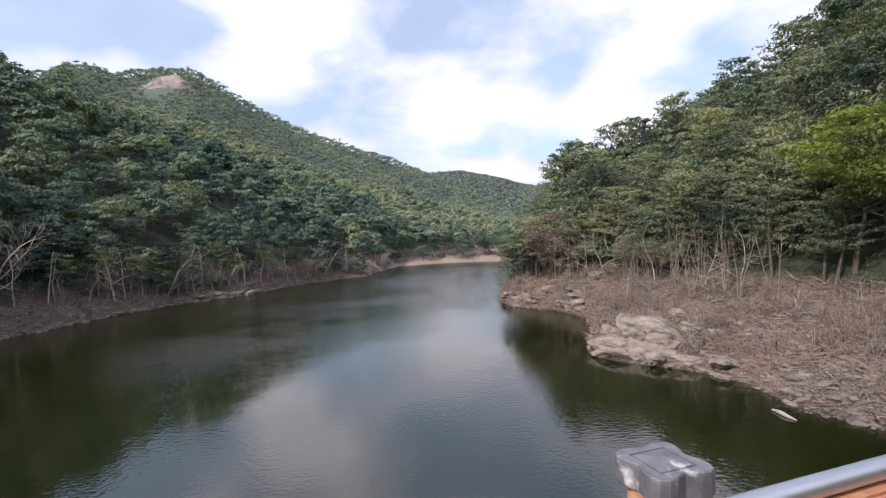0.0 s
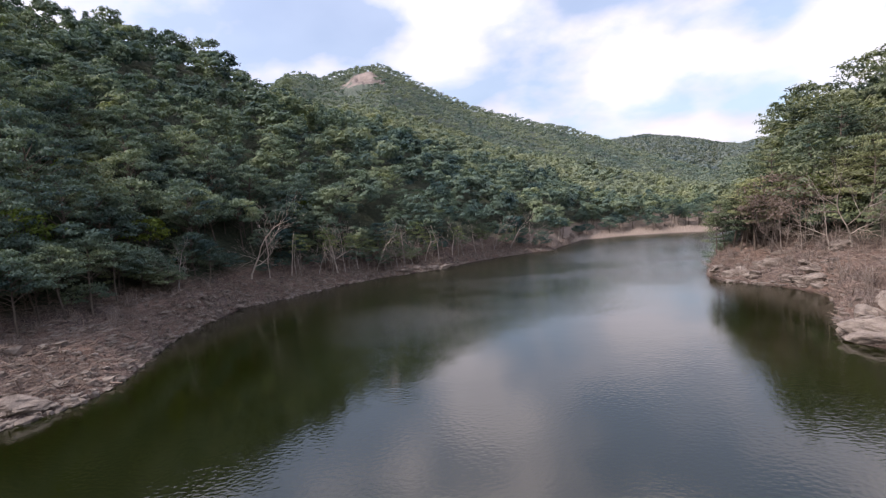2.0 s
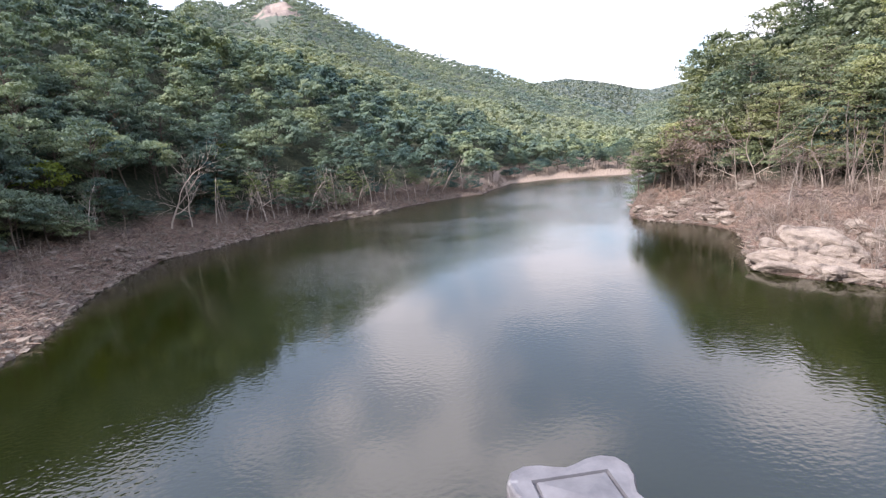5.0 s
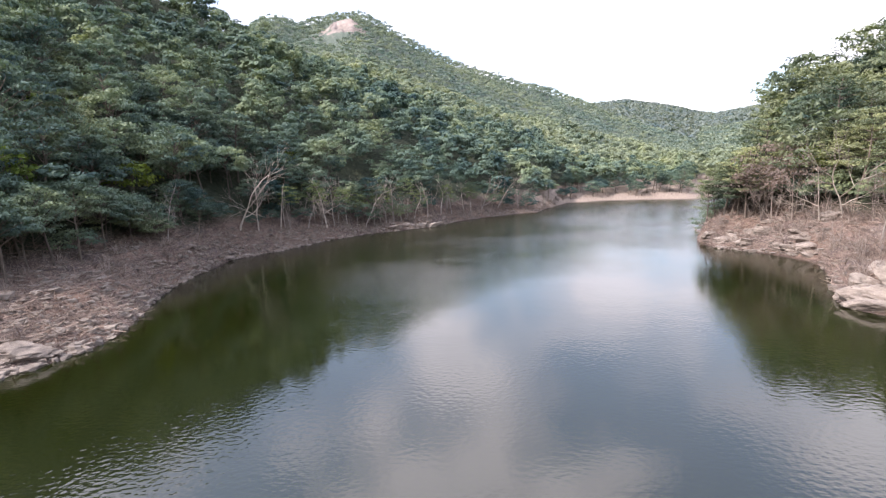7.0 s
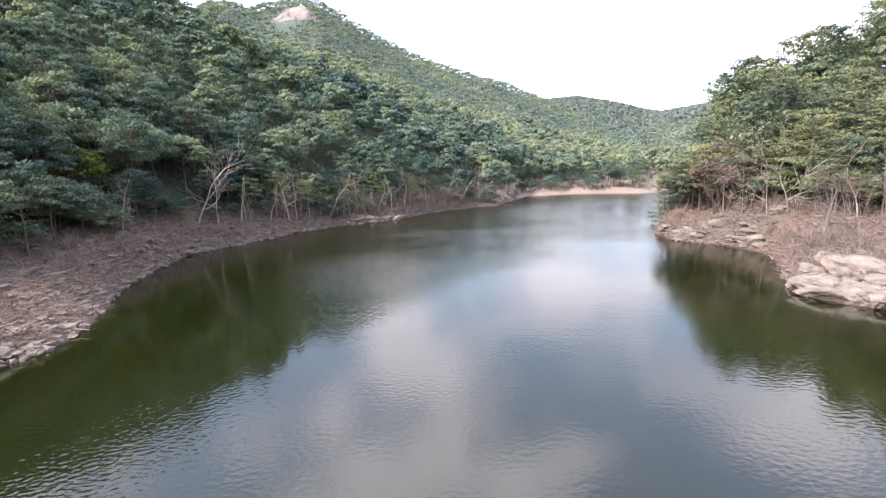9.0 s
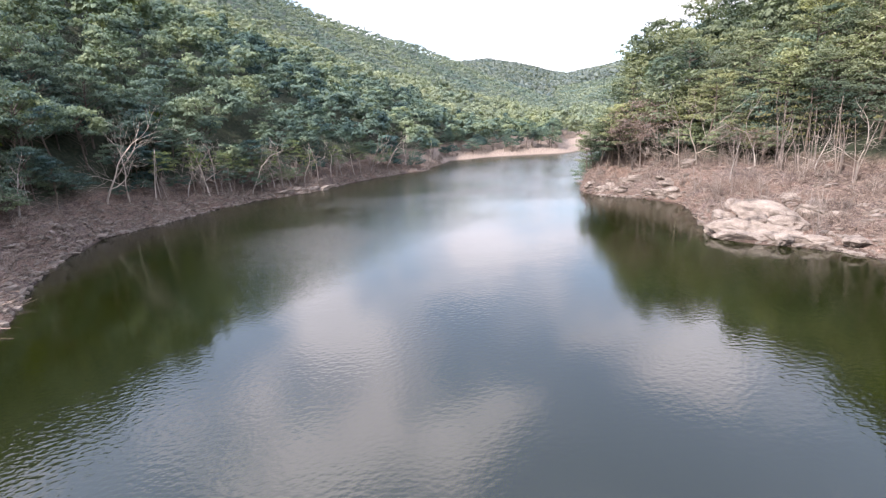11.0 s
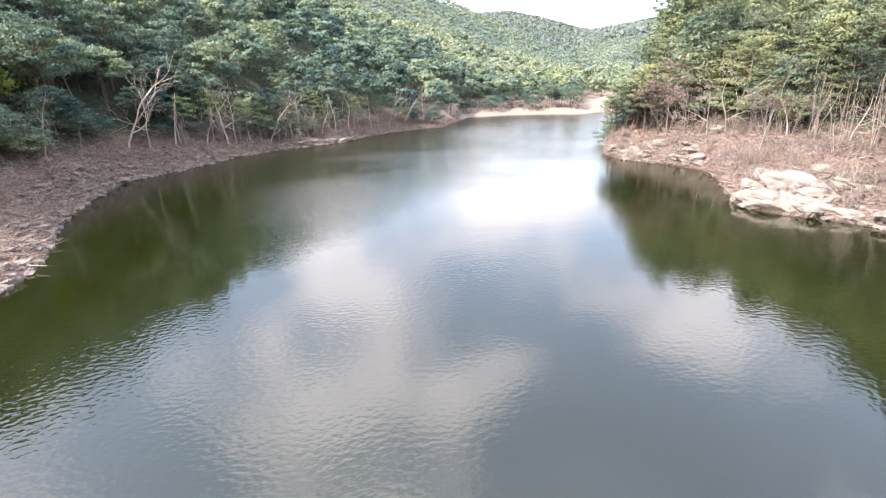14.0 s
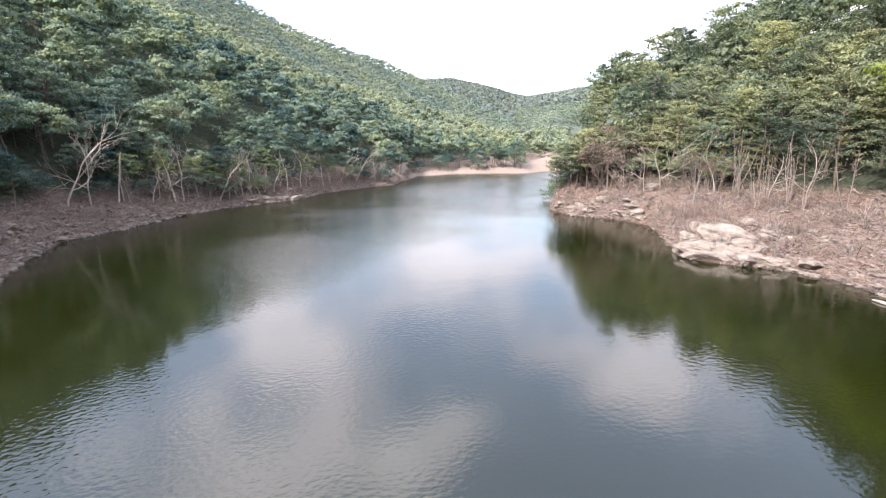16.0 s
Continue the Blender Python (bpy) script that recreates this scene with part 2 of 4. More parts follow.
    p.inputs["Specular IOR Level"].default_value = 0.2
    both = nt.nodes.new("ShaderNodeMath")
    nt.links.new(grain, both.inputs[0])
    nt.links.new(bits, both.inputs[1])
    bump_to(nt, p, both.outputs[0], 0.9, 0.18)
    return m


def rock_material(name="pale_granite", gain=1.0):
    m, nt, p = material(name)
    pos = position(nt)
    stretch = node(nt, "ShaderNodeMapping", Scale=(0.6, 0.6, 1.8), Rotation=(0.5, 0.2, 0.4))
    nt.links.new(pos, stretch.inputs["Vector"])
    beds = noise_of(nt, stretch.outputs[0], 1.6, 6.0, 0.65)
    grain = noise_of(nt, pos, 14.0, 4.0, 0.7)
    tone = ramp_of(nt, beds, (0.34, (0.11 * gain, 0.09 * gain, 0.078 * gain)), (0.46, (0.25 * gain, 0.21 * gain, 0.18 * gain)), (0.7, (0.41 * gain, 0.355 * gain, 0.31 * gain)))
    spot = ramp_of(nt, grain, (0.3, (0.72, 0.7, 0.68)), (0.6, (1.05, 1.03, 1.0)))
    nt.links.new(blend(nt, 1.0, tone, spot, "MULTIPLY"), p.inputs["Base Color"])
    p.inputs["Roughness"].default_value = 0.88
    mixh = nt.nodes.new("ShaderNodeMath")
    nt.links.new(beds, mixh.inputs[0])
    nt.links.new(grain, mixh.inputs[1])
    bump_to(nt, p, mixh.outputs[0], 0.8, 0.12)
    return m


def water_material():
    m, nt, p = material("green_reservoir_water")
    pos = position(nt)
    flat = node(nt, "ShaderNodeMapping", Scale=(1.0, 1.35, 0.0), Rotation=(0, 0, 0.35))
    nt.links.new(pos, flat.inputs["Vector"])
    ripple = noise_of(nt, flat.outputs[0], 4.0, 1.0, 0.4)
    small = noise_of(nt, flat.outputs[0], 8.5, 2.0, 0.5)
    swell = noise_of(nt, flat.outputs[0], 0.45, 2.0, 0.5)
    wind = ramp_of(nt, noise_of(nt, flat.outputs[0], 0.045, 3.0, 0.55), (0.42, (0.22, 0.22, 0.22)), (0.66, (1, 1, 1)))
    add = nt.nodes.new("ShaderNodeMath")
    add.operation = "MULTIPLY_ADD"
    nt.links.new(small, add.inputs[0])
    add.inputs[1].default_value = 0.18
    nt.links.new(ripple, add.inputs[2])
    mul = nt.nodes.new("ShaderNodeMath")
    mul.operation = "MULTIPLY"
    place = nt.nodes.new("ShaderNodeSeparateXYZ")
    nt.links.new(pos, place.inputs[0])
    reach = node(nt, "ShaderNodeMapRange")
    reach.inputs["From Min"].default_value, reach.inputs["From Max"].default_value = 34.0, 80.0
    reach.inputs["To Min"].default_value, reach.inputs["To Max"].default_value = 1.0, 5.5
    nt.links.new(place.outputs["Y"], reach.inputs["Value"])
    # A cat's paw of wind that stays off the wooded shore.
    paw = nt.nodes.new("ShaderNodeVectorMath")
    paw.operation = "DISTANCE"
    oval = node(nt, "ShaderNodeMapping", Scale=(1.0, 0.55, 0.0))
    nt.links.new(pos, oval.inputs["Vector"])
    nt.links.new(oval.outputs[0], paw.inputs[0])
    paw.inputs[1].default_value = (-9.5, 40.0 * 0.55, 0.0)
    breeze = node(nt, "ShaderNodeMapRange")
    breeze.interpolation_type = "SMOOTHSTEP"
    breeze.inputs["From Min"].default_value, breeze.inputs["From Max"].default_value = 9.5, 1.0
    breeze.inputs["To Min"].default_value, breeze.inputs["To Max"].default_value = 0.0, 1.7
    nt.links.new(paw.outputs["Value"], breeze.inputs["Value"])
    stir = nt.nodes.new("ShaderNodeMath")
    nt.links.new(breeze.outputs[0], stir.inputs[0])
    nt.links.new(wind, stir.inputs[1])
    gust = nt.nodes.new("ShaderNodeMath")
    gust.operation = "MULTIPLY"
    nt.links.new(stir.outputs[0], gust.inputs[0])
    nt.links.new(reach.outputs[0], gust.inputs[1])
    nt.links.new(add.outputs[0], mul.inputs[0])
    nt.links.new(gust.outputs[0], mul.inputs[1])
    add2 = nt.nodes.new("ShaderNodeMath")
    add2.operation = "MULTIPLY_ADD"
    nt.links.new(swell, add2.inputs[0])
    add2.inputs[1].default_value = 0.45
    nt.links.new(mul.outputs[0], add2.inputs[2])
    bump_to(nt, p, add2.outputs[0], 1.0, 0.0112)
    body = ramp_of(nt, noise_of(nt, flat.outputs[0], 0.06, 3.0, 0.5), (0.3, (0.0064, 0.0084, 0.0013)), (0.7, (0.0092, 0.0117, 0.0021)))
    nt.links.new(body, p.inputs["Base Color"])
    # Beyond the calm water below the bridge the breeze roughens the surface.
    rough = node(nt, "ShaderNodeMapRange")
    rough.inputs["From Min"].default_value, rough.inputs["From Max"].default_value = 34.0, 85.0
    rough.inputs["To Min"].default_value, rough.inputs["To Max"].default_value = 0.055, 0.19
    nt.links.new(place.outputs["Y"], rough.inputs["Value"])
    nt.links.new(rough.outputs[0], p.inputs["Roughness"])
    p.inputs["IOR"].default_value = 1.74
    return m


def plain_material(name, dark, light, scale, rough, metal=0.0, stretch=(1, 1, 1), depth=0.004, wear=None):
    m, nt, p = material(name)
    co = nt.nodes.new("ShaderNodeTexCoord")
    mp = node(nt, "ShaderNodeMapping", Scale=stretch)
    nt.links.new(co.outputs["Object"], mp.inputs["Vector"])
    grain = noise_of(nt, mp.outputs[0], scale, 6.0, 0.65)
    tone = ramp_of(nt, grain, (0.3, dark), (0.7, light))
    if wear:
        spots = ramp_of(nt, noise_of(nt, co.outputs["Object"], scale * 0.45, 4.0, 0.6), (0.6, (0, 0, 0)), (0.7, (1, 1, 1)))
        tone = blend(nt, spots, tone, wear)
    nt.links.new(tone, p.inputs["Base Color"])
    p.inputs["Roughness"].default_value, p.inputs["Metallic"].default_value = rough, metal
    bump_to(nt, p, grain, 0.5, depth)
    return m


GROUND, ROCK, WATER = ground_material(), rock_material("pale_granite", 0.88), water_material()
STONE = rock_material("brown_bank_stone", 0.74)
POST_WOOD = plain_material("orange_brown_post_paint", (0.29, 0.12, 0.065), (0.42, 0.19, 0.105), 9.0, 0.55, 0, (1, 1, 0.15), 0.003, (0.5, 0.36, 0.22))
CAP_GREY = plain_material("weathered_grey_cap", (0.075, 0.075, 0.085), (0.16, 0.16, 0.175), 26.0, 0.5, 0.0, (1, 1, 1), 0.002, (0.6, 0.6, 0.6))
STEEL = plain_material("brushed_steel", (0.55, 0.55, 0.57), (0.7, 0.7, 0.72), 40.0, 0.4, 1.0, (0.05, 1, 1), 0.0005)
DECKING = plain_material("deck_boards", (0.17, 0.1, 0.06), (0.3, 0.19, 0.12), 6.0, 0.75, 0, (0.2, 1, 1), 0.003)


# ---- helpers of this scene ----
def mesh_of(name, verts, faces, mat, smooth=False):
    """A mesh from vertex and face arrays; faces all of one size."""
    verts, faces = np.asarray(verts, np.float32), np.asarray(faces, np.int32)
    me = bpy.data.meshes.new(name)
    n = faces.shape[1]
    me.vertices.add(len(verts))
    me.vertices.foreach_set("co", verts.ravel())
    me.loops.add(faces.size)
    me.loops.foreach_set("vertex_index", faces.ravel())
    me.polygons.add(len(faces))
    me.polygons.foreach_set("loop_start", np.arange(0, faces.size, n, dtype=np.int32))
    me.polygons.foreach_set("use_smooth", np.full(len(faces), smooth))
    me.materials.append(mat)
    me.update(calc_edges=True)
    me.validate()
    return me


def part(name, data, parent, label=""):
    """Links a mesh or a bmesh as one mesh object under a thing or a part."""
    if isinstance(data, bmesh.types.BMesh):
        me = bpy.data.meshes.new(name)
        data.to_mesh(me)
        data.free()
        data = me
    ob = new(name, data)
    ob.parent = parent
    return tagged(ob, label)


def bm_mesh(name, bm, mat):
    me = bpy.data.meshes.new(name)
    bm.to_mesh(me)
    bm.free()
    me.materials.append(mat)
    return me


def lattice(x, y, seed):
    """Smooth value noise in 0..1 on a unit grid."""
    xi, yi = np.floor(x).astype(np.int64), np.floor(y).astype(np.int64)
    u, v = x - xi, y - yi
    u, v = u * u * (3 - 2 * u), v * v * (3 - 2 * v)

    def corner(a, b):
        h = (a * 374761393 + b * 668265263 + seed * 974711) & 0x7FFFFFFF
        h = ((h ^ (h >> 13)) * 1274126177) & 0x7FFFFFFF
        return ((h ^ (h >> 16)) & 0xFFFF) / 65535.0

    return (corner(xi, yi) * (1 - u) + corner(xi + 1, yi) * u) * (1 - v) + (corner(xi, yi + 1) * (1 - u) + corner(xi + 1, yi + 1) * u) * v


def fbm(x, y, size, seed, octaves=4):
    out, amp = 0, 0.5
    for k in range(octaves):
        out = out + amp * (lattice(x / size * 2**k, y / size * 2**k, seed + k) - 0.5)
        amp *= 0.5
    return out


# ---- the valley: one sheet of ground round the bridge ----
HUB = np.array([-4.5, 0.0])  # the valley is laid out by bearing and distance from the middle of the walk
SHORE = np.array([(-180, 60), (-120, 45), (-90, 33), (-60, 30.5), (-42, 31), (-38, 32), (-35.4, 33), (-33.3, 35), (-31.9, 37.2), (-30, 43), (-27.7, 50),
                  (-24.5, 56.5), (-22.8, 61), (-17, 66), (-11, 74), (-1.3, 83), (6.2, 99), (12, 109), (15.2, 135), (19.5, 140), (27.6, 141), (28.3, 64),
                  (30, 59), (36, 56), (38.5, 54), (39.4, 47), (40.3, 38.5), (45, 36.6), (51, 36), (54, 35), (56.5, 33.7), (59.4, 31.6), (64.6, 31), (75, 29), (90, 28), (120, 45), (180, 60)])
EDGE = np.array([(-180, 75, 4), (-90, 46, 4), (-42, 47, 3.5), (-37, 50, 3.5), (-32, 56, 3.5), (-27.8, 59, 3.3), (-20, 70, 2.5), (-10, 79, 1.6), (-1, 87.5, 1.4),
                 (12, 114.5, 1.4), (15, 144, 1.4), (20, 150, 1.4), (27.6, 151, 1.4), (28.4, 73, 3.6), (31, 72, 3.6), (38.8, 61, 3.0), (47, 56, 3.0), (52, 53, 3.0),
                 (57, 50, 3.0), (63, 47, 3.0), (75, 44, 3), (90, 42, 3.5), (120, 58, 4), (180, 75, 4)])
HILL = np.array([(-180, 200, 60), (-90, 130, 66), (-50, 138, 63), (-43, 146, 63), (-40, 150, 61), (-35, 150, 59.3), (-29.7, 150, 57), (-24.6, 147, 53), (-20.8, 139, 45.2), (-19, 127, 37.5), (-16, 113, 29),
                 (-9, 110, 20.5), (-1.3, 113, 14.5), (4.7, 121, 10), (12, 138, 7), (15, 165, 6), (18.6, 190, 6), (24, 200, 5), (27.6, 210, 4), (28.4, 76, 6.5), (32.3, 76, 9.5), (35.6, 77, 11.5),
                 (38.2, 79, 12), (41.2, 84, 15), (43.3, 88, 17.3), (46.3, 92, 20.3), (49.7, 95, 23.4), (54, 94, 24.5), (57, 88, 26.5), (60, 82, 28.5), (65, 76, 32), (75, 74, 33), (90, 80, 36), (180, 200, 60)])
RANGE = np.array([(-180, 500, 100), (-90, 500, 100), (-42, 500, 115), (-25, 500, 126), (-19, 500, 143.5), (-17.6, 500, 150.5), (-16.4, 500, 153.5), (-15.2, 500, 152.5), (-14.0, 500, 149.5), (-12.4, 500, 154.5), (-9, 500, 160.5), (-7, 500, 159.5),
                  (-5.4, 500, 152.5), (-1.7, 500, 132.5), (4.7, 500, 106.5), (10.9, 500, 87.5), (16.9, 500, 67.5), (18.6, 500, 60), (24, 500, 39), (27.6, 500, 26),
                  (28.4, 170, 4), (35, 170, 9), (45, 170, 20), (54, 175, 30), (65, 175, 42), (90, 180, 42), (180, 500, 100)])
FAR = np.array([(-180, 150), (-30, 175), (10, 172), (16, 180), (21, 185), (24.8, 164), (28, 136), (29.5, 128), (33.7, 143), (45, 182), (90, 170), (180, 150)])


def table(t, az, column):
    return np.interp(az, t[:, 0], t[:, column])


def ground_height(az, r):
    """Height of the ground at bearings az (degrees) and distances r (same shape)."""
    x, y = HUB[0] + r * np.sin(np.radians(az)), HUB[1] + r * np.cos(np.radians(az))
    wob = 1 + 0.025 * fbm(x, y, 7.0, 11, 3) * 2
    rs, re = table(SHORE, az, 1) * wob, table(EDGE, az, 1)
    ze, rh, zh = table(EDGE, az, 2), table(HILL, az, 1), table(HILL, az, 2)
    rr, zr, zf = table(RANGE, az, 1), table(RANGE, az, 2), table(FAR, az, 1)
    dip = np.clip((-17.5 - az) / 3, 0, 1)
    rd = rh + (rr - rh) * np.where(dip > 0, 0.3, 0.6)
    zd = np.where(dip > 0, zh + (zr - zh) * 0.3 - dip * (zh * 0.4 + (zr - zh) * 0.3), zh + (zr - zh) * 0.44)
    knots = [(rs, 0 * rs), (re, ze), (rh, zh), (rd, zd), (rr, zr), (rr * 1.35, zr * 0.75), (0 * rs + 1500, zf), (0 * rs + 2600, zf * 0.6), (0 * rs + 4600, zf * 0.7)]
    z = np.maximum(-0.32 * (rs - r), -5.0)
    for (ra, za), (rb, zb) in zip(knots, knots[1:]):
        k = np.clip((r - ra) / np.maximum(rb - ra, 0.1), 0, 1)
        z = np.where(r > ra, za + (zb - za) * k, z)
    # The cove behind the headland.
    back = np.interp(az, (27.5, 28.4, 29, 30, 31, 33, 36), (62, 66, 70.5, 75, 79, 90, 140))
    cove = np.where((az > 27.4) & (az < 36), np.maximum(np.maximum(-3.0, 0.55 * (back - r)), 0.14 * (r - 141)), 1e4)
    z = np.minimum(z, cove)
    # The rocky knob below the summit stands clear of the trees.
    crag = np.exp(-((x + 77) / 15) ** 4 - ((y - 432) / 26) ** 4)
    z = z + (4.5 + 15 * fbm(x, y, 13.0, 44, 4) + 3.0 * np.floor(3 * lattice(x / 9 + y / 30, y / 40, 46)) / 2) * crag
    rise = np.clip((r - rs) / 4.0, 0, 1) * np.clip((z + 0.3) / 0.8, 0, 1)
    z = z + rise * (1.7 * fbm(x, y, 5.0, 3, 4) + 0.9 * fbm(x, y, 1.7, 21, 3) * 1.35)
    z = z + np.clip((r - re) / 60, 0, 1) * 6.0 * fbm(x, y, 42.0, 5, 3) + np.clip((r - 160) / 140, 0, 1) * 17 * fbm(x, y, 105.0, 8, 3) * np.clip((440 - r) / 140, 0.15, 1)
    return z


def polar(x, y):
    return np.degrees(np.arctan2(x - HUB[0], y - HUB[1])), np.hypot(x - HUB[0], y - HUB[1])


def ground_at(x, y):
    az, r = polar(np.asarray(x, float), np.asarray(y, float))
    return ground_height(az, r)


def build_ground():
    az = np.r_[np.arange(-180, -66, 4.0), np.arange(-66, -13.5, 0.42), np.arange(-13.5, -6, 0.14), np.arange(-6, 72, 0.42), np.arange(72, 180, 4.0)]
    r = np.r_[0.5, 8, 15, 20, np.geomspace(24, 100, 230), np.geomspace(102.5, 390, 58), np.arange(396, 470, 3.0), np.geomspace(478, 4600, 90)]
    a, d = np.meshgrid(az, r, indexing="ij")
    z = ground_height(a, d)
    v = np.stack([HUB[0] + d * np.sin(np.radians(a)), HUB[1] + d * np.cos(np.radians(a)), z], -1).reshape(-1, 3)
    n, k = len(az), len(r)
    i, j = np.meshgrid(np.arange(n), np.arange(k - 1), indexing="ij")
    i2 = (i + 1) % n
    f = np.stack([i * k + j, i * k + j + 1, i2 * k + j + 1, i2 * k + j], -1).reshape(-1, 4)
    ob = new("ground", mesh_of("ground", v, f, GROUND, True))
    tagged(ob, "bare brown reservoir banks rising into wooded hills and mountains", "ground", kind="structure")


build_ground()


def build_water():
    bm = bmesh.new()
    bmesh.ops.create_grid(bm, x_segments=40, y_segments=40, size=220)
    ob = new("water", bm_mesh("water", bm, WATER))
    tagged(ob, "calm dark green reservoir water with wind ripples", "water", kind="structure")


build_water()

# ---- trees ----
rng = np.random.default_rng(7)


def tube(points, radii, sides=5):
    """Vertices and quads of a tapered tube along points."""
    pts = np.asarray(points, float)
    d = np.gradient(pts, axis=0)
    d /= np.linalg.norm(d, axis=1, keepdims=True) + 1e-9
    side = np.cross(d, (0.31, 0.22, 0.92))
    side /= np.linalg.norm(side, axis=1, keepdims=True) + 1e-9
    up = np.cross(side, d)
    ang = np.linspace(0, 2 * np.pi, sides, endpoint=False)
    ring = np.cos(ang)[None, :, None] * side[:, None] + np.sin(ang)[None, :, None] * up[:, None]
    v = (pts[:, None] + ring * np.asarray(radii, float)[:, None, None]).reshape(-1, 3)
    i, j = np.meshgrid(np.arange(len(pts) - 1), np.arange(sides), indexing="ij")
    j2 = (j + 1) % sides
    f = np.stack([i * sides + j, i * sides + j2, (i + 1) * sides + j2, (i + 1) * sides + j], -1).reshape(-1, 4)
    return v, f


def joined(pieces):
    vs, fs, n = [], [], 0
    for v, f in pieces:
        vs.append(v)
        fs.append(f + n)
        n += len(v)
    return np.concatenate(vs), np.concatenate(fs)


def limb(g, start, way, length, radius, steps=4, bend=0.25, lift=0.1):
    pts, d = [np.array(start, float)], np.array(way, float) / np.linalg.norm(way)
    for _ in range(steps):
        d = d + g.normal(0, bend, 3) * 0.6 + (0, 0, lift)
        d /= np.linalg.norm(d)
        pts.append(pts[-1] + d * length / steps)
    return np.array(pts), np.linspace(radius, radius * 0.3, steps + 1)


def leaves(g, centres, normals, size, tilt=0.55, slim=0.42):
    """Leaf sprays: one small three-cornered blade each."""
    n = len(centres)
    nor = normals + g.normal(0, tilt, (n, 3))
    nor /= np.linalg.norm(nor, axis=1, keepdims=True) + 1e-9
    a = np.cross(nor, g.normal(0, 1, (n, 3)))
    a /= np.linalg.norm(a, axis=1, keepdims=True) + 1e-9
    b = np.cross(nor, a)
    s = (size * g.uniform(0.6, 1.35, n))[:, None]
    c = np.asarray(centres)
    v = np.stack([c - a * s * 0.5 - b * s * slim, c - a * s * 0.4 + b * s * slim, c + a * s * 0.72], 1).reshape(-1, 3)
    return v, np.arange(3 * n).reshape(n, 3)


def clump_cloud(g, tips, radius, each, flat=0.6):
    """Points and outward normals on flattened clumps of foliage round the tips."""
    c, nn = [], []
    for tip in tips:
        d = g.normal(0, 1, (each, 3))
        d /= np.linalg.norm(d, axis=1, keepdims=True)
        d[:, 2] = np.where(d[:, 2] < -0.25, -d[:, 2] * 0.7, d[:, 2])
        rad = radius * g.uniform(0.7, 1.25) * g.uniform(0.1, 1.15, (each, 1)) ** 0.5
        c.append(tip + d * rad * (1, 1, flat))
        nn.append(d * (1, 1, 1.5))
    return np.concatenate(c), np.concatenate(nn)


def broadleaf(seed, height, spread, clumps=20, each=135, leaf=0.24):
    g = np.random.default_rng(seed)
    wood = []
    lean = g.normal(0, 0.06, 2)
    trunk = np.array([(lean[0] * t * height + g.normal(0, 0.08), lean[1] * t * height + g.normal(0, 0.08), t * height * 0.82) for t in np.linspace(0, 1, 6)])
    trunk[0, :2] = 0
    trunk[0, 2] = -0.5
    wood.append(tube(trunk, np.linspace(0.15, 0.04, 6) * height / 9, 6))
    # The crown: flattened clumps set over a dome, with shaded gaps between them.
    low = 0.34 if height > 4 else 0.12
    mid_z, half = height * (0.5 + low / 2), height * (0.5 - low / 2)
    tips = []
    for k in range(clumps):
        up = 1.0 - 1.45 * (k + 0.5) / clumps
        ang = k * 2.4 + g.normal(0, 0.35)
        out = math.sqrt(max(0.0, 1 - up * up)) * spread * g.uniform(0.62, 1.08)
        tip = np.array([trunk[-1][0] * 0.8 + math.cos(ang) * out, trunk[-1][1] * 0.8 + math.sin(ang) * out, mid_z + half * up * g.uniform(0.72, 0.98)])
        tips.append(tip)
        base = trunk[0] + (trunk[-1] - trunk[0]) * min(0.95, max(0.3, (tip[2] - spread * 0.45) / (height * 0.82)))
        mid = (base + tip) / 2 + g.normal(0, 0.12, 3)
        wood.append(tube([base, mid, tip], np.array([0.05, 0.03, 0.012]) * height / 9, 4))
    c, nn = clump_cloud(g, np.array(tips), spread * 0.44, each, 0.5)
    return joined(wood), leaves(g, c, nn, leaf, 0.5)


def pine(seed, height, spread, each=44, leaf=0.25):
    """Red pine: a bare lower trunk and flat, ragged tiers of needles on spreading limbs."""
    g = np.random.default_rng(seed)
    wood, c, nn = [], [], []
    sway = g.normal(0, 0.05, 2) * height
    trunk = np.array([(sway[0] * math.sin(t * 2.2), sway[1] * math.sin(t * 2.7), t * height) for t in np.linspace(0, 1, 7)])
    trunk[0, 2] = -0.5
    wood.append(tube(trunk, np.linspace(0.16, 0.03, 7) * height / 9, 6))
    tiers = 7
    for k in range(tiers):
        t = 0.38 + 0.6 * k / (tiers - 1)
        base = np.array([np.interp(t, np.linspace(0, 1, 7), trunk[:, n]) for n in range(3)])
        reach = spread * math.sqrt(max(0.04, 1.02 - ((t - 0.5) / 0.5) ** 2)) * g.uniform(0.85, 1.12)
        for b in range(7 if k < tiers - 2 else 5):
            ang = g.uniform(0, 2 * np.pi)
            ln = reach * g.uniform(0.6, 1.15) + 0.25
            way = np.array([math.cos(ang), math.sin(ang), 0.18 + 0.35 * t])
            tip = base + way * ln
            wood.append(tube([base, base + way * ln * 0.5 - (0, 0, 0.06 * ln), tip], np.array([0.04, 0.025, 0.01]) * height / 9, 3))
            for q in (0.5, 0.78, 1.0):
                p = base + way * ln * q
                off = g.normal(0, 1, (each // 2, 3)) * (0.36, 0.36, 0.07) * (0.55 + 0.5 * spread / 3)
                c.append(p + off)
                nn.append(np.tile((0, 0, 1.0), (len(off), 1)) + off * 1.6)
    return joined(wood), leaves(g, np.concatenate(c), np.concatenate(nn), leaf, 0.5, 0.26)


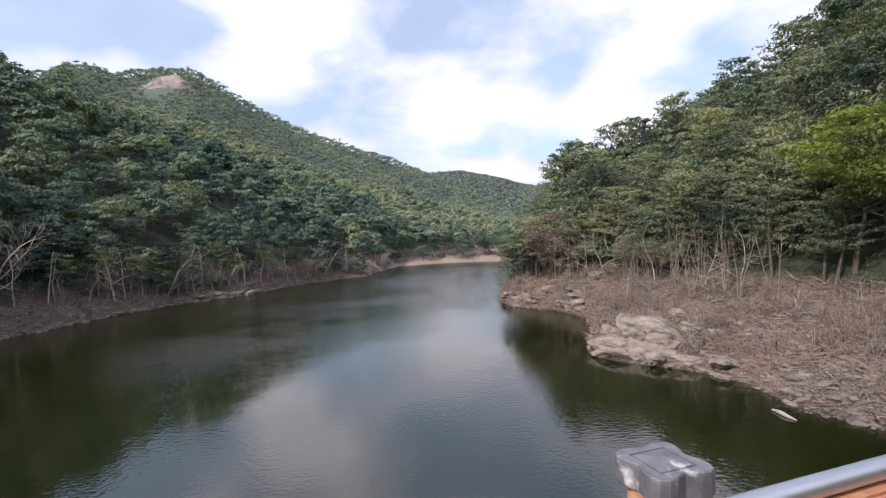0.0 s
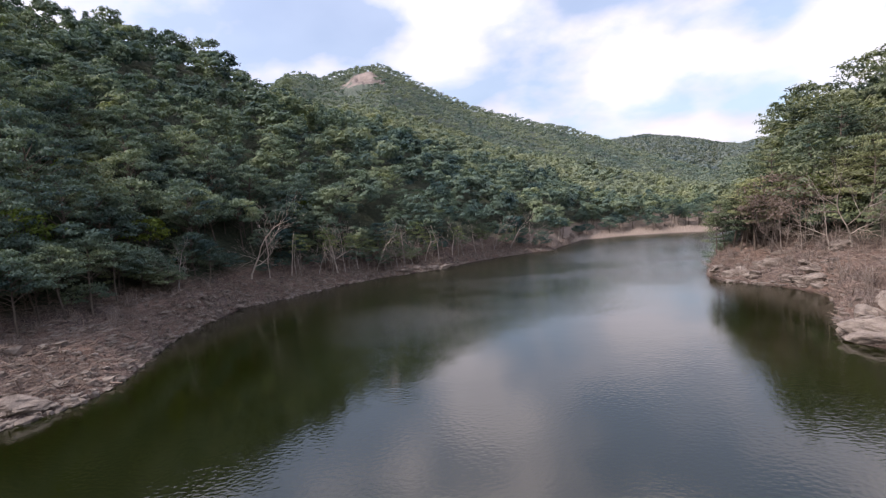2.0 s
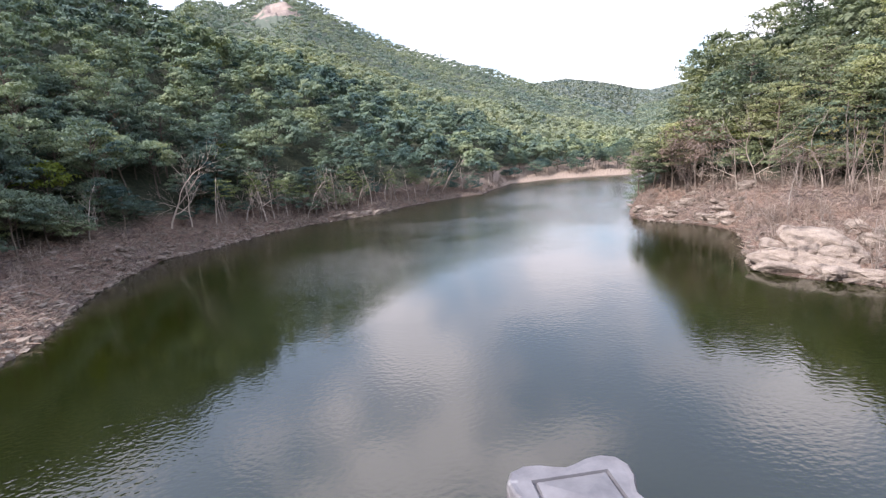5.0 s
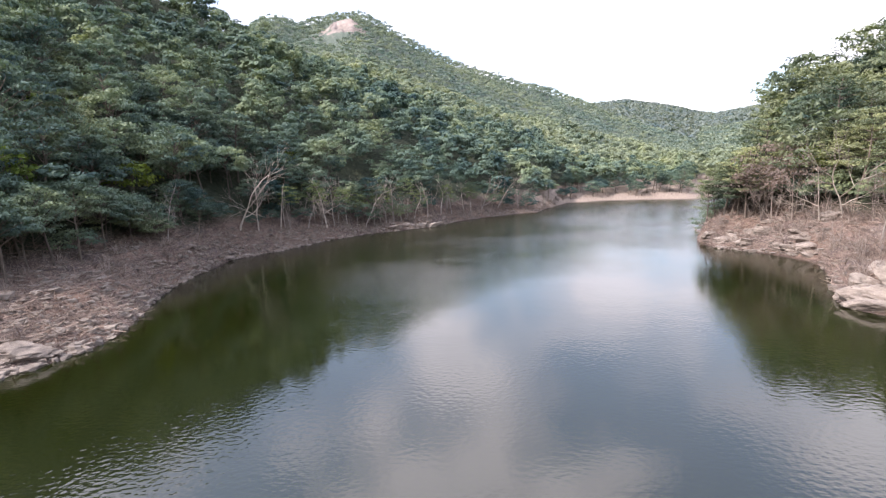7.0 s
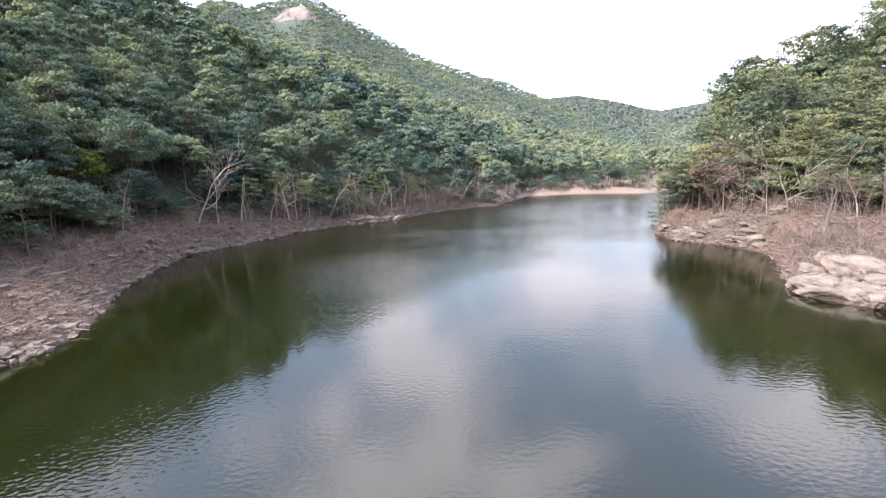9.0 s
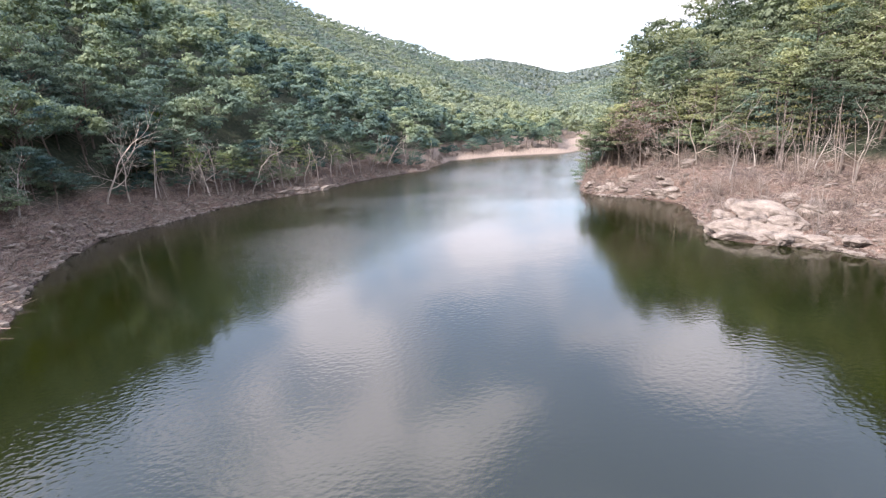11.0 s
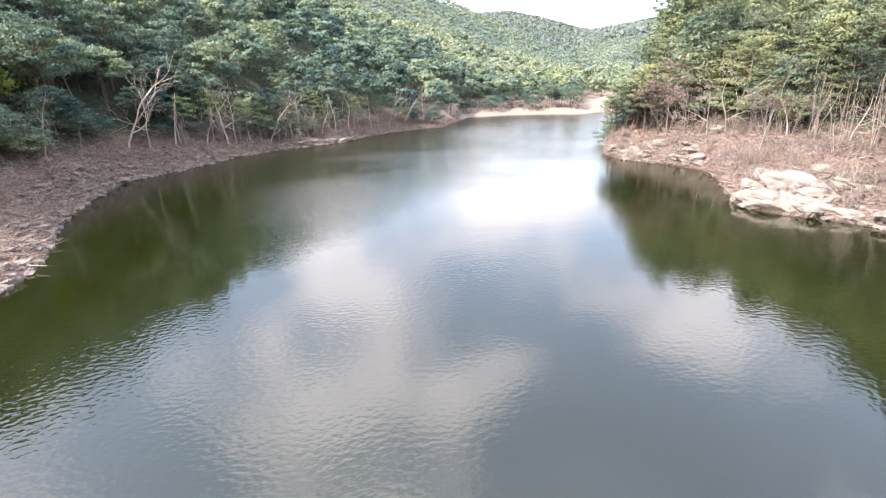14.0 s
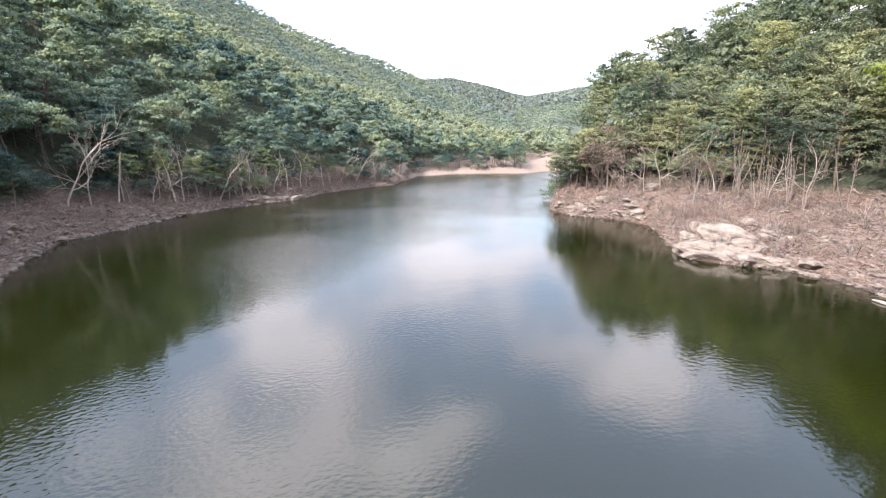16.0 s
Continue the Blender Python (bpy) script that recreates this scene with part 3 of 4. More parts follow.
def bare_tree(seed, height, spread, stems=1, forks=5, thick=0.07, fine=3, fan=(0.1, 0.5)):
    """Leafless tree or shrub: forked, crooked limbs down to twigs."""
    g = np.random.default_rng(seed)
    wood = []
    for s in range(stems):
        ang = g.uniform(0, 2 * np.pi)
        slant = g.uniform(0.05, 0.22) if stems == 1 else g.uniform(*fan)
        h = height * g.uniform(0.7, 1.0) if stems > 1 else height
        foot = (g.normal(0, 0.02), g.normal(0, 0.02), -0.35)
        pts, rad = limb(g, foot, (math.cos(ang) * slant, math.sin(ang) * slant, 1), h, thick * (1 if stems == 1 else 0.6), 6, 0.14, 0.05)
        wood.append(tube(pts, rad, 4))
        for k in range(forks):
            t = g.uniform(0.3, 0.95)
            i = min(int(t * 6), 5)
            base = pts[i] + (pts[i + 1] - pts[i]) * (t * 6 - i)
            a = g.uniform(0, 2 * np.pi)
            ln = spread * g.uniform(0.5, 1.0) * (1.15 - t * 0.6)
            p2, r2 = limb(g, base, (math.cos(a), math.sin(a), g.uniform(0.2, 0.9)), ln, thick * 0.42 * (1.1 - t * 0.6), 4, 0.3, 0.1)
            wood.append(tube(p2, r2, 3))
            for q in range(fine):
                j = g.integers(1, 4)
                a2 = g.normal(0, 1, 3) + (0, 0, 0.5)
                p3, r3 = limb(g, p2[j], a2, ln * g.uniform(0.3, 0.6), thick * 0.17, 2, 0.3, 0.1)
                wood.append(tube(p3, r3, 3))
    return joined(wood)


def forked_tree(seed, height, thick, open_angle=0.55, levels=5):
    """Leafless tree that forks again and again into crooked, spreading limbs."""
    g = np.random.default_rng(seed)
    wood = []

    def grow(p, d, ln, rad, level):
        pts, q, w = [p], p, d
        steps = 3 if level > 2 else 2
        for _ in range(steps):
            w = w + g.normal(0, 0.13, 3) + (0, 0, 0.05)
            w = w / np.linalg.norm(w)
            q = q + w * ln / steps
            pts.append(q)
        wood.append(tube(pts, np.linspace(rad, rad * 0.66, steps + 1), 6 if level == levels else 4 if level > 2 else 3))
        if level == 0:
            return
        for k in range(3 if level > 2 or g.random() < 0.4 else 2):
            side = np.cross(w, g.normal(0, 1, 3))
            side /= np.linalg.norm(side) + 1e-9
            lean = g.uniform(0.08, 0.25) if k == 0 else open_angle * g.uniform(0.9, 1.7)
            long, slim = (g.uniform(0.7, 0.85), 0.66) if k == 0 else (g.uniform(0.5, 0.95), g.uniform(0.42, 0.55))
            grow(q if k == 0 else pts[min(1 + k, steps)], w * math.cos(lean) + side * math.sin(lean), ln * long, rad * slim, level - 1)

    grow(np.array([0, 0, -0.3]), np.array([g.normal(0, 0.1), g.normal(0, 0.1), 1.0]), height * 0.3, thick, levels)
    return joined(wood)


def tree_thing(name, label, category, group, wood, crown, bark, leafmat):
    root = new(name)
    root.empty_display_size = 0.3
    tagged(root, label, category, group)
    part("trunk", mesh_of("trunk", *wood, bark, True), root)
    if crown is not None:
        part("crown", mesh_of("crown", *crown, leafmat), root)
    return root


BROAD = [tree_thing("broadleaf_tree", "broad green deciduous tree on the wooded slope", "tree", "slope trees",
                    *broadleaf(100 + k, h, s), BARK, BROADLEAF) for k, (h, s) in enumerate([(9.0, 2.9), (8.0, 2.7), (10.2, 3.1), (7.2, 2.6), (9.4, 2.6), (6.2, 2.3)])]
PINES = [tree_thing("pine_tree", "dark green pine with ragged tiered branches", "tree", "slope trees",
                    *pine(200 + k, h, s), BARK, PINE) for k, (h, s) in enumerate([(9.0, 2.6), (10.5, 2.9), (7.6, 2.3), (8.4, 2.9)])]
BRIGHT = [tree_thing("bright_tree", "yellow-green young broadleaf tree among darker trees", "tree", "slope trees",
                     *broadleaf(300 + k, h, s, 22, 40, 0.34), BARK, YELLOWISH) for k, (h, s) in enumerate([(5.2, 2.2), (6.4, 2.5)])]
THIN = [tree_thing("thin_tree", "thin pale-stemmed tree with sparse dull leaves", "tree", "shore trees",
                   bare_tree(400 + k, h, 1.2, 3, 5, 0.1, 2, (0.03, 0.24)), broadleaf(420 + k, h + 0.5, 1.5, 10, 12, 0.2)[1], STEM, SPARSE) for k, h in enumerate([5.8, 7.0])]
SAPLING = [tree_thing("leafy_sapling", "slim pale-stemmed sapling with yellow-green leaves at the wood's edge", "tree", "shore trees",
                      bare_tree(480 + k, h, 1.3, 3, 6, 0.08, 3, (0.03, 0.2)), broadleaf(490 + k, h + 0.4, 1.6, 14, 46, 0.17)[1], DEADWOOD, YOUNG) for k, h in enumerate([5.8, 6.8])]
BROWN = [tree_thing("browned_tree", "bush-like tree with grey-brown withered foliage", "tree", "shore trees",
                    bare_tree(450 + k, 5.2, 2.0, 4, 7, 0.08, 4), broadleaf(460 + k, 5.6, 2.2, 24, 62, 0.13)[1], STEM, BROWNED) for k in range(2)]
DEAD = [tree_thing("dead_tree", "bleached leafless tree forking on the bank", "dead tree", "bare shore trees",
                   forked_tree(500 + k, h, t, o), None, DEADWOOD, None) for k, (h, t, o) in enumerate([(5.8, 0.075, 0.68), (5.2, 0.085, 0.85), (6.8, 0.075, 0.58)])]
DEAD.append(tree_thing("snag", "bleached bare dead tree with a few broken branches", "dead tree", "bare shore trees",
                       bare_tree(505, 4.2, 0.9, 1, 5, 0.065), None, DEADWOOD, None))
SHRUB = [tree_thing("bare_shrub", "leafless brown shrub on the dry bank", "shrub", "bank shrubs",
                    bare_tree(550 + k, h, s, n, 4, 0.05, 2), None, STEM, None) for k, (h, s, n) in enumerate([(1.7, 0.9, 5), (1.2, 0.8, 6), (2.3, 0.9, 4), (0.9, 0.7, 6)])]
BUSH = [tree_thing("leafy_bush", "low dark green bush at the edge of the woods", "bush", "edge bushes",
                   *broadleaf(600 + k, h, s, 16, 80, 0.13), BARK, BROADLEAF) for k, (h, s) in enumerate([(2.6, 1.5), (2.0, 1.4), (3.2, 1.6)])]
SUNLIT = tree_thing("bright_tree", "tall yellow-green broadleaf tree with layered boughs above the bank", "tree", "slope trees",
                    *broadleaf(333, 12.0, 4.3, 26, 230, 0.24), BARK, YELLOWISH)
TALL = [tree_thing("dead_sapling", "tall bare grey sapling with several thin trunks", "dead tree", "bare shore trees",
                   bare_tree(580 + k, h, 0.8, n, 5, 0.07, 2, (0.01, 0.11)), None, STEM, None) for k, (h, n) in enumerate([(7.4, 3), (6.4, 2), (8.2, 4)])]
FIRST = {id(t): t for t in (*BROAD, *PINES, *BRIGHT, *THIN, *BROWN, *DEAD, *SHRUB, *BUSH, *TALL, *SAPLING, SUNLIT)}


def plant(kind, x, y, size=1.0, turn=None, sink=0.0):
    """Sets a tree on the ground; the first use moves the model itself."""
    turn = rng.uniform(0, 360) if turn is None else turn
    m = pose(x, y, float(ground_at(x, y)) - sink, 0, 0, turn)
    if id(kind) in FIRST:
        FIRST.pop(id(kind))
        kind.matrix_basis = m @ Matrix.Diagonal((size, size, size, 1))
        return kind
    ob = copy_thing(kind, m)
    ob.scale = (size, size, size)
    return ob


def scatter(spacing, r0, r1, az0, az1, seed):
    """Uneven planting on a jittered grid within a sector of the valley."""
    g = np.random.default_rng(seed)
    n = int(2 * r1 / spacing) + 1
    gx, gy = np.meshgrid((np.arange(n) - n / 2) * spacing, (np.arange(n) - n / 2) * spacing)
    x = gx.ravel() + g.uniform(-0.45, 0.45, n * n) * spacing + HUB[0]
    y = gy.ravel() + g.uniform(-0.45, 0.45, n * n) * spacing + HUB[1]
    az, r = polar(x, y)
    ok = (r > r0) & (r <= r1) & (az > az0) & (az < az1) & (r > table(EDGE, az, 1) + 0.5)
    ok[ok] = ground_height(az[ok], r[ok]) > 0.9
    return x[ok], y[ok], az[ok], r[ok]


def near_tip(az, r):
    """Trees stay lower out on the headland."""
    return np.where((az > 28) & (r < 130), np.interp(az, (28.4, 31, 36), (0.7, 0.8, 1.0)), 1.0)


# Nearest trees: single things.
single = []
for spacing, r1, az0, az1, seed in ((3.3, 84, -62, 14, 31), (3.2, 74, 28.4, 70, 32)):
    x, y, az, r = scatter(spacing, 20, r1, az0, az1, seed)
    depth = r - table(EDGE, az, 1)
    order = np.argsort(depth)[: (170 if az0 < 0 else 130)]
    for i in order:
        right = az[i] > 20
        u = rng.random()
        edge_tree = depth[i] < 4
        if right:
            kind = PINES[rng.integers(4)] if u < 0.84 else BROAD[rng.integers(6)] if u < 0.93 else BRIGHT[rng.integers(2)]
            size = rng.uniform(0.62, 0.8) if edge_tree else rng.uniform(0.75, 1.05)
        else:
            kind = BROAD[rng.integers(6)] if u < 0.9 else BRIGHT[rng.integers(2)] if u < 0.95 else PINES[rng.integers(4)]
            size = rng.uniform(0.6, 0.85) if edge_tree else rng.uniform(0.8, 1.1)
        plant(kind, x[i], y[i], size * float(near_tip(az[i], r[i])))
        single.append((x[i], y[i]))
single = np.array(single)


# The rest of the woods: joined, coarser with distance.
def dome_crown(seed, count, leaf):
    """A rounded crown built of overlapping flattened clumps of leaf sprays, about 8.5 m high."""
    g = np.random.default_rng(seed)
    k = int(np.clip(count // 34, 5, 26))
    d = g.normal(0, 1, (k, 3))
    d[:, 2] = np.abs(d[:, 2]) * 1.1 - 0.35
    d /= np.linalg.norm(d, axis=1, keepdims=True)
    mids = d * g.uniform(0.6, 0.98, (k, 1)) * (2.5, 2.5, 2.5) + (0, 0, 4.9)
    size = 3.6 / k**0.42
    own = np.arange(count) % k
    e = g.normal(0, 1, (count, 3))
    e[:, 2] = np.where(e[:, 2] < -0.2, -e[:, 2], e[:, 2])
    e /= np.linalg.norm(e, axis=1, keepdims=True)
    c = mids[own] + e * size * g.uniform(0.35, 1.08, (count, 1)) ** 0.7 * (1, 1, 0.6)
    return leaves(g, c, e * (1, 1, 1.4) + d[own] * 0.35, leaf, 0.45)[0]


def forest(name, spacing, r0, r1, quads, leaf, seed, az0=-64, az1=72, pines=0.25, skip=None, mat=BROADLEAF, grow=1.0):
    x, y, az, r = scatter(spacing, r0, r1, az0, az1, seed)
    if skip is not None:
        near = np.array([np.min((skip[:, 0] - a) ** 2 + (skip[:, 1] - b) ** 2) for a, b in zip(x, y)])
        keep = near > (spacing * 0.6) ** 2
        x, y, az, r = x[keep], y[keep], az[keep], r[keep]
    z = ground_height(az, r)
    # Only slopes that face the valley; woods behind the crests stay out.
    seen = np.full(len(x), True)
    for q in np.linspace(0.25, 0.97, 30):
        rq = np.maximum(r * q, 40)
        seen &= (z + 12 - 9) / r > (ground_height(az, rq) + 4.0 - 9) / rq - 0.004
    bald = ((x + 78) / 13.5) ** 2 + ((y - 422) / 33) ** 2 > 1 + 2.6 * fbm(x, y, 13.0, 45, 3)
    limit = r < np.where(az < 37, 1640, 190)
    ok = seen & bald & limit
    x, y, z = x[ok], y[ok], z[ok]
    low = near_tip(az[ok], r[ok])
    g = np.random.default_rng(seed + 1)
    pieces_v = []
    kinds = [dome_crown(seed + 10 + k, quads, leaf) for k in range(5)]
    cones = []
    for k in range(3):
        gg = np.random.default_rng(seed + 50 + k)
        t = gg.uniform(0.3, 1, quads)
        a = gg.uniform(0, 6.283, quads)
        o = 2.7 * (1.08 - t) ** 0.6 * gg.uniform(0.5, 1.05, quads)
        c = np.stack([np.cos(a) * o, np.sin(a) * o, t * 9.2], 1)
        cones.append(pine(seed + 50 + k, 8.8, 2.6, 20, 0.38)[1][0] if quads > 800 else leaves(gg, c, np.stack([np.cos(a), np.sin(a), 0 * a + 1.3], 1), leaf, 0.4)[0])
    pick, isp = g.integers(0, 5, len(x)), g.random(len(x)) < pines
    turn, size = g.uniform(0, 6.283, len(x)), g.uniform(0.65, 1.2, len(x)) * low
    for k in range(5):
        for p in (False, True):
            sel = np.where((pick == k) & (isp == p))[0]
            if not len(sel):
                continue
            v = cones[k % 3] if p else kinds[k]
            c, s = np.cos(turn[sel])[:, None], np.sin(turn[sel])[:, None]
            sz = (size[sel] * grow)[:, None]
            vx = (v[:, 0] * c - v[:, 1] * s) * sz + x[sel][:, None]
            vy = (v[:, 0] * s + v[:, 1] * c) * sz + y[sel][:, None]
            vz = v[:, 2] * sz + z[sel][:, None]
            pieces_v.append(np.stack([vx, vy, vz], -1).reshape(-1, 3))
    v = np.concatenate(pieces_v)
    ob = new(name, mesh_of(name, v, np.arange(len(v)).reshape(-1, 3), mat))
    tagged(ob, "dense mixed green woods covering the hillsides", "forest", kind="stuff")
    return len(x)


COUNTS = [forest("woods", 4.3, 48, 105, 1000, 0.32, 61, skip=single, az1=27, pines=0.1, grow=1.08),
          forest("pine_woods", 3.4, 48, 118, 1000, 0.36, 65, skip=single, az0=28, pines=0.62, mat=PINE),
          forest("woods", 4.6, 105, 185, 520, 0.5, 71, az1=27.5, pines=0.1),
          # Woods past 185 m use the foliage colours with haze mixed in.
          forest("woods", 5.0, 185, 320, 210, 0.74, 81, az1=34, pines=0.06, mat=HAZED_UPLAND),
          forest("mountain_woods", 4.2, 320, 640, 46, 1.15, 91, grow=0.78, az1=36, mat=HAZED_UPLAND, pines=0.03),
          forest("mountain_woods", 8.5, 640, 1650, 20, 3.0, 97, 14, 40, grow=1.3, mat=HAZED_DISTANT, pines=0.0)]

# ---- shore trees and shrubs ----
def by_bearing(az, r):
    return HUB[0] + r * math.sin(radians(az)), HUB[1] + r * math.cos(radians(az))


for kind, az, back, size in ((DEAD[1], -28.3, 0.2, 1.2), (DEAD[2], -21.5, -0.3, 1.35), (DEAD[3], -17.4, 0.2, 1.3), (DEAD[3], -16.7, 0.0, 1.15), (DEAD[1], -12.3, 0.6, 1.35),
                             (DEAD[0], -11.5, 0.2, 1.1), (DEAD[0], -5.6, 0.0, 1.0), (DEAD[2], -3.8, 0.0, 1.0), (DEAD[0], -2.3, 0.2, 1.0), (DEAD[2], 0.8, 0.0, 1.0),
                             (DEAD[0], 3.4, 0.2, 1.0), (DEAD[2], 7.3, 0.2, 1.0), (DEAD[0], 9.6, 0.2, 1.0), (DEAD[3], 12.5, 0.2, 1.2), (DEAD[2], -8.0, 0.0, 1.1),
                             (DEAD[2], -14.3, 0.0, 1.0), (DEAD[0], -7.0, 0.0, 0.9), (DEAD[0], -19.6, -0.2, 1.15),
                             (DEAD[2], -10.0, -0.3, 1.05), (DEAD[0], -4.7, -0.2, 1.1), (DEAD[3], -0.8, 0.3, 1.3), (DEAD[1], 2.0, 0.0, 1.0), (DEAD[2], 5.4, 0.0, 1.05), 
                             (DEAD[3], 42.8, 6.5, 1.0), (DEAD[2], 40.0, 0.2, 1.3), (DEAD[0], 50.0, 0.6, 1.0), (DEAD[0], 45.2, 0.2, 1.25), 
                             (DEAD[0], 53.0, 0.6, 1.2), (DEAD[0], 38.4, 0.4, 1.0)):
    plant(kind, *by_bearing(az, table(EDGE, az, 1) - back - 0.6), size * (1.25 if -23 < az < 11 else 1.0))
for k in range(12):
    a = rng.uniform(46.5, 56.5) if k < 6 else rng.uniform(33, 46)
    plant(THIN[k % 2], *by_bearing(a, table(EDGE, a, 1) - rng.uniform(-0.3, 3.0)), rng.uniform(0.75, 1.1) * (1 if k < 6 else 0.75))
for a, back, s in ((33.0, 1.6, 1.1), (34.8, 2.2, 1.45), (36.4, 1.6, 1.15), (33.9, 2.6, 1.1), (31.5, 1.0, 0.8), (45.5, 0.3, 0.7), (43.0, 0.4, 0.7), (30.2, 1.0, 0.7)):
    plant(BROWN[int(a) % 2], *by_bearing(a, table(EDGE, a, 1) - back), s)
for kind, a, back, size in ((TALL[2], 47.2, 1.0, 1.0), (TALL[1], 49.6, 0.8, 1.1), (TALL[2], 51.6, 0.8, 0.9), 
                            (TALL[1], 52.8, 2.0, 1.05), (TALL[0], 42.2, 0.8, 0.75), (TALL[1], 38.0, 0.6, 0.7)):
    plant(kind, *by_bearing(a, table(EDGE, a, 1) - back), size)
for k in range(22):
    a = rng.uniform(-17, 11)
    plant(TALL[k % 3], *by_bearing(a, table(EDGE, a, 1) - rng.uniform(-0.4, 0.9)), rng.uniform(0.5, 0.8))
for k, a in enumerate((-13.6, -12.9, -11.0, -10.3, -8.9, -7.6, -6.3, -3.2, -1.5, 1.4, 4.2, -16.2, 7.8)):
    plant(SAPLING[k % 2], *by_bearing(a, table(EDGE, a, 1) + rng.uniform(-0.6, 0.6)), rng.uniform(0.7, 1.05))
# Leafy trees that lean out over the bank of the near cove.
for a, back, size in ((-47.5, 1.5, 0.8), (-45.2, 2.0, 0.7), (-43, 1.4, 0.8), (-41, 2.2, 0.7), (-39.3, 1.2, 0.72), (-37.5, 1.8, 0.62), (-35.6, 0.9, 0.68), (-33.6, 0.8, 0.6), (-31.2, 0.4, 0.6), (-25.4, 0.2, 0.55)):
    plant(BROAD[rng.integers(6)], *by_bearing(a, table(EDGE, a, 1) - back), size)
for k in range(64):
    a = rng.uniform(-50, 14) if k % 2 else rng.uniform(29.5, 47)
    plant(BUSH[rng.integers(3)], *by_bearing(a, table(EDGE, a, 1) + rng.uniform(-0.5, 2.2) + (2.0 if a > 20 else 0)), rng.uniform(0.7, 1.25))
for k in range(150):
    right = k % 10 < 6
    a = rng.uniform(29.5, 68) if right else rng.uniform(-44, -2)
    rs, re = table(SHORE, a, 1), table(EDGE, a, 1)
    plant(SHRUB[rng.integers(4)], *by_bearing(a, rs + (re - rs) * rng.uniform(0.3, 1.02)), rng.uniform(0.7, 1.5 if right else 1.1))
for az, r, size in ((56.5, 57, 1.1), (59.5, 57, 1.15), (62, 56, 1.1), (60.5, 61, 1.2), (64.5, 53, 1.15), (57.6, 63, 1.2), (63.4, 60, 1.2), (66.5, 55, 1.2)):
    plant(PINES[rng.integers(4)], *by_bearing(az, r), size)
plant(SUNLIT, *by_bearing(61.2, 50.5), 1.0)
plant(SUNLIT, *by_bearing(64.8, 48.5), 0.8)
# Undergrowth below the first trees.
for k in range(76):
    a = rng.uniform(-46, 12) if k % 4 else rng.uniform(30, 47)
    plant(BUSH[rng.integers(3)], *by_bearing(a, table(EDGE, a, 1) + rng.uniform(1.0, 7.0)), rng.uniform(0.7, 1.3))
# Trees out to the very tip of the headland.
for kind, a, r, size in ((PINES[0], 29.2, 69.0, 0.62), (PINES[2], 30.0, 70.0, 0.74), (PINES[1], 30.7, 69.0, 0.66), (PINES[2], 31.3, 68.0, 0.75), (PINES[3], 31.9, 68.0, 0.8),
                         (PINES[0], 32.6, 66.5, 0.85)):
    plant(kind, *by_bearing(a, r), size)
# Low trees and brush on the sandy head of the reservoir.
for k in range(30):
    a = rng.uniform(12.5, 27.5)
    plant(BROAD[rng.integers(6)] if k % 5 else DEAD[0], *by_bearing(a, table(EDGE, a, 1) + rng.uniform(-1.0, 6.0)), rng.uniform(0.45, 0.75))
for k in range(44):
    a = rng.uniform(10, 27.4)
    plant(*((SHRUB[rng.integers(4)],) if k % 4 else (BUSH[rng.integers(3)],)), *by_bearing(a, table(EDGE, a, 1) + rng.uniform(-4.0, 1.5)), rng.uniform(0.9, 1.5))
plant(SHRUB[2], 24.6, 24.6, 1.5)
plant(SHRUB[0], 27.5, 21.5, 1.3)


# ---- rocks ----
def rock_mesh(seed, size):
    g = np.random.default_rng(seed)
    bm = bmesh.new()
    bmesh.ops.create_icosphere(bm, subdivisions=4, radius=1)
    cuts = [(Vector(g.normal(0, 1, 3)).normalized(), g.uniform(0.42, 0.8)) for _ in range(16)]
    off = Vector(g.uniform(-50, 50, 3))
    for v in bm.verts:
        for n, d in cuts:
            over = v.co.dot(n) - d
            if over > 0:
                v.co -= n * over * 0.94
        v.co += v.co.normalized() * (0.08 * noise.noise(v.co * 2.2 + off) + 0.07 * noise.noise(v.co * 5 + off) - 0.1 * max(0, 0.12 - abs(noise.noise(v.co * 1.7 - off))) / 0.12)
        v.co = Vector((v.co.x * size[0], v.co.y * size[1], v.co.z * size[2]))
    return bm_mesh("rock", bm, ROCK)


def rock(name, label, seed, x, y, size, turn, up=0.0):
    ob = new(name, rock_mesh(seed, size))
    ob.matrix_basis = pose(x, y, float(ground_at(x, y)) + up, *np.random.default_rng(seed).normal(0, 7, 2), turn)
    return tagged(ob, label, "rock", "shore rocks")


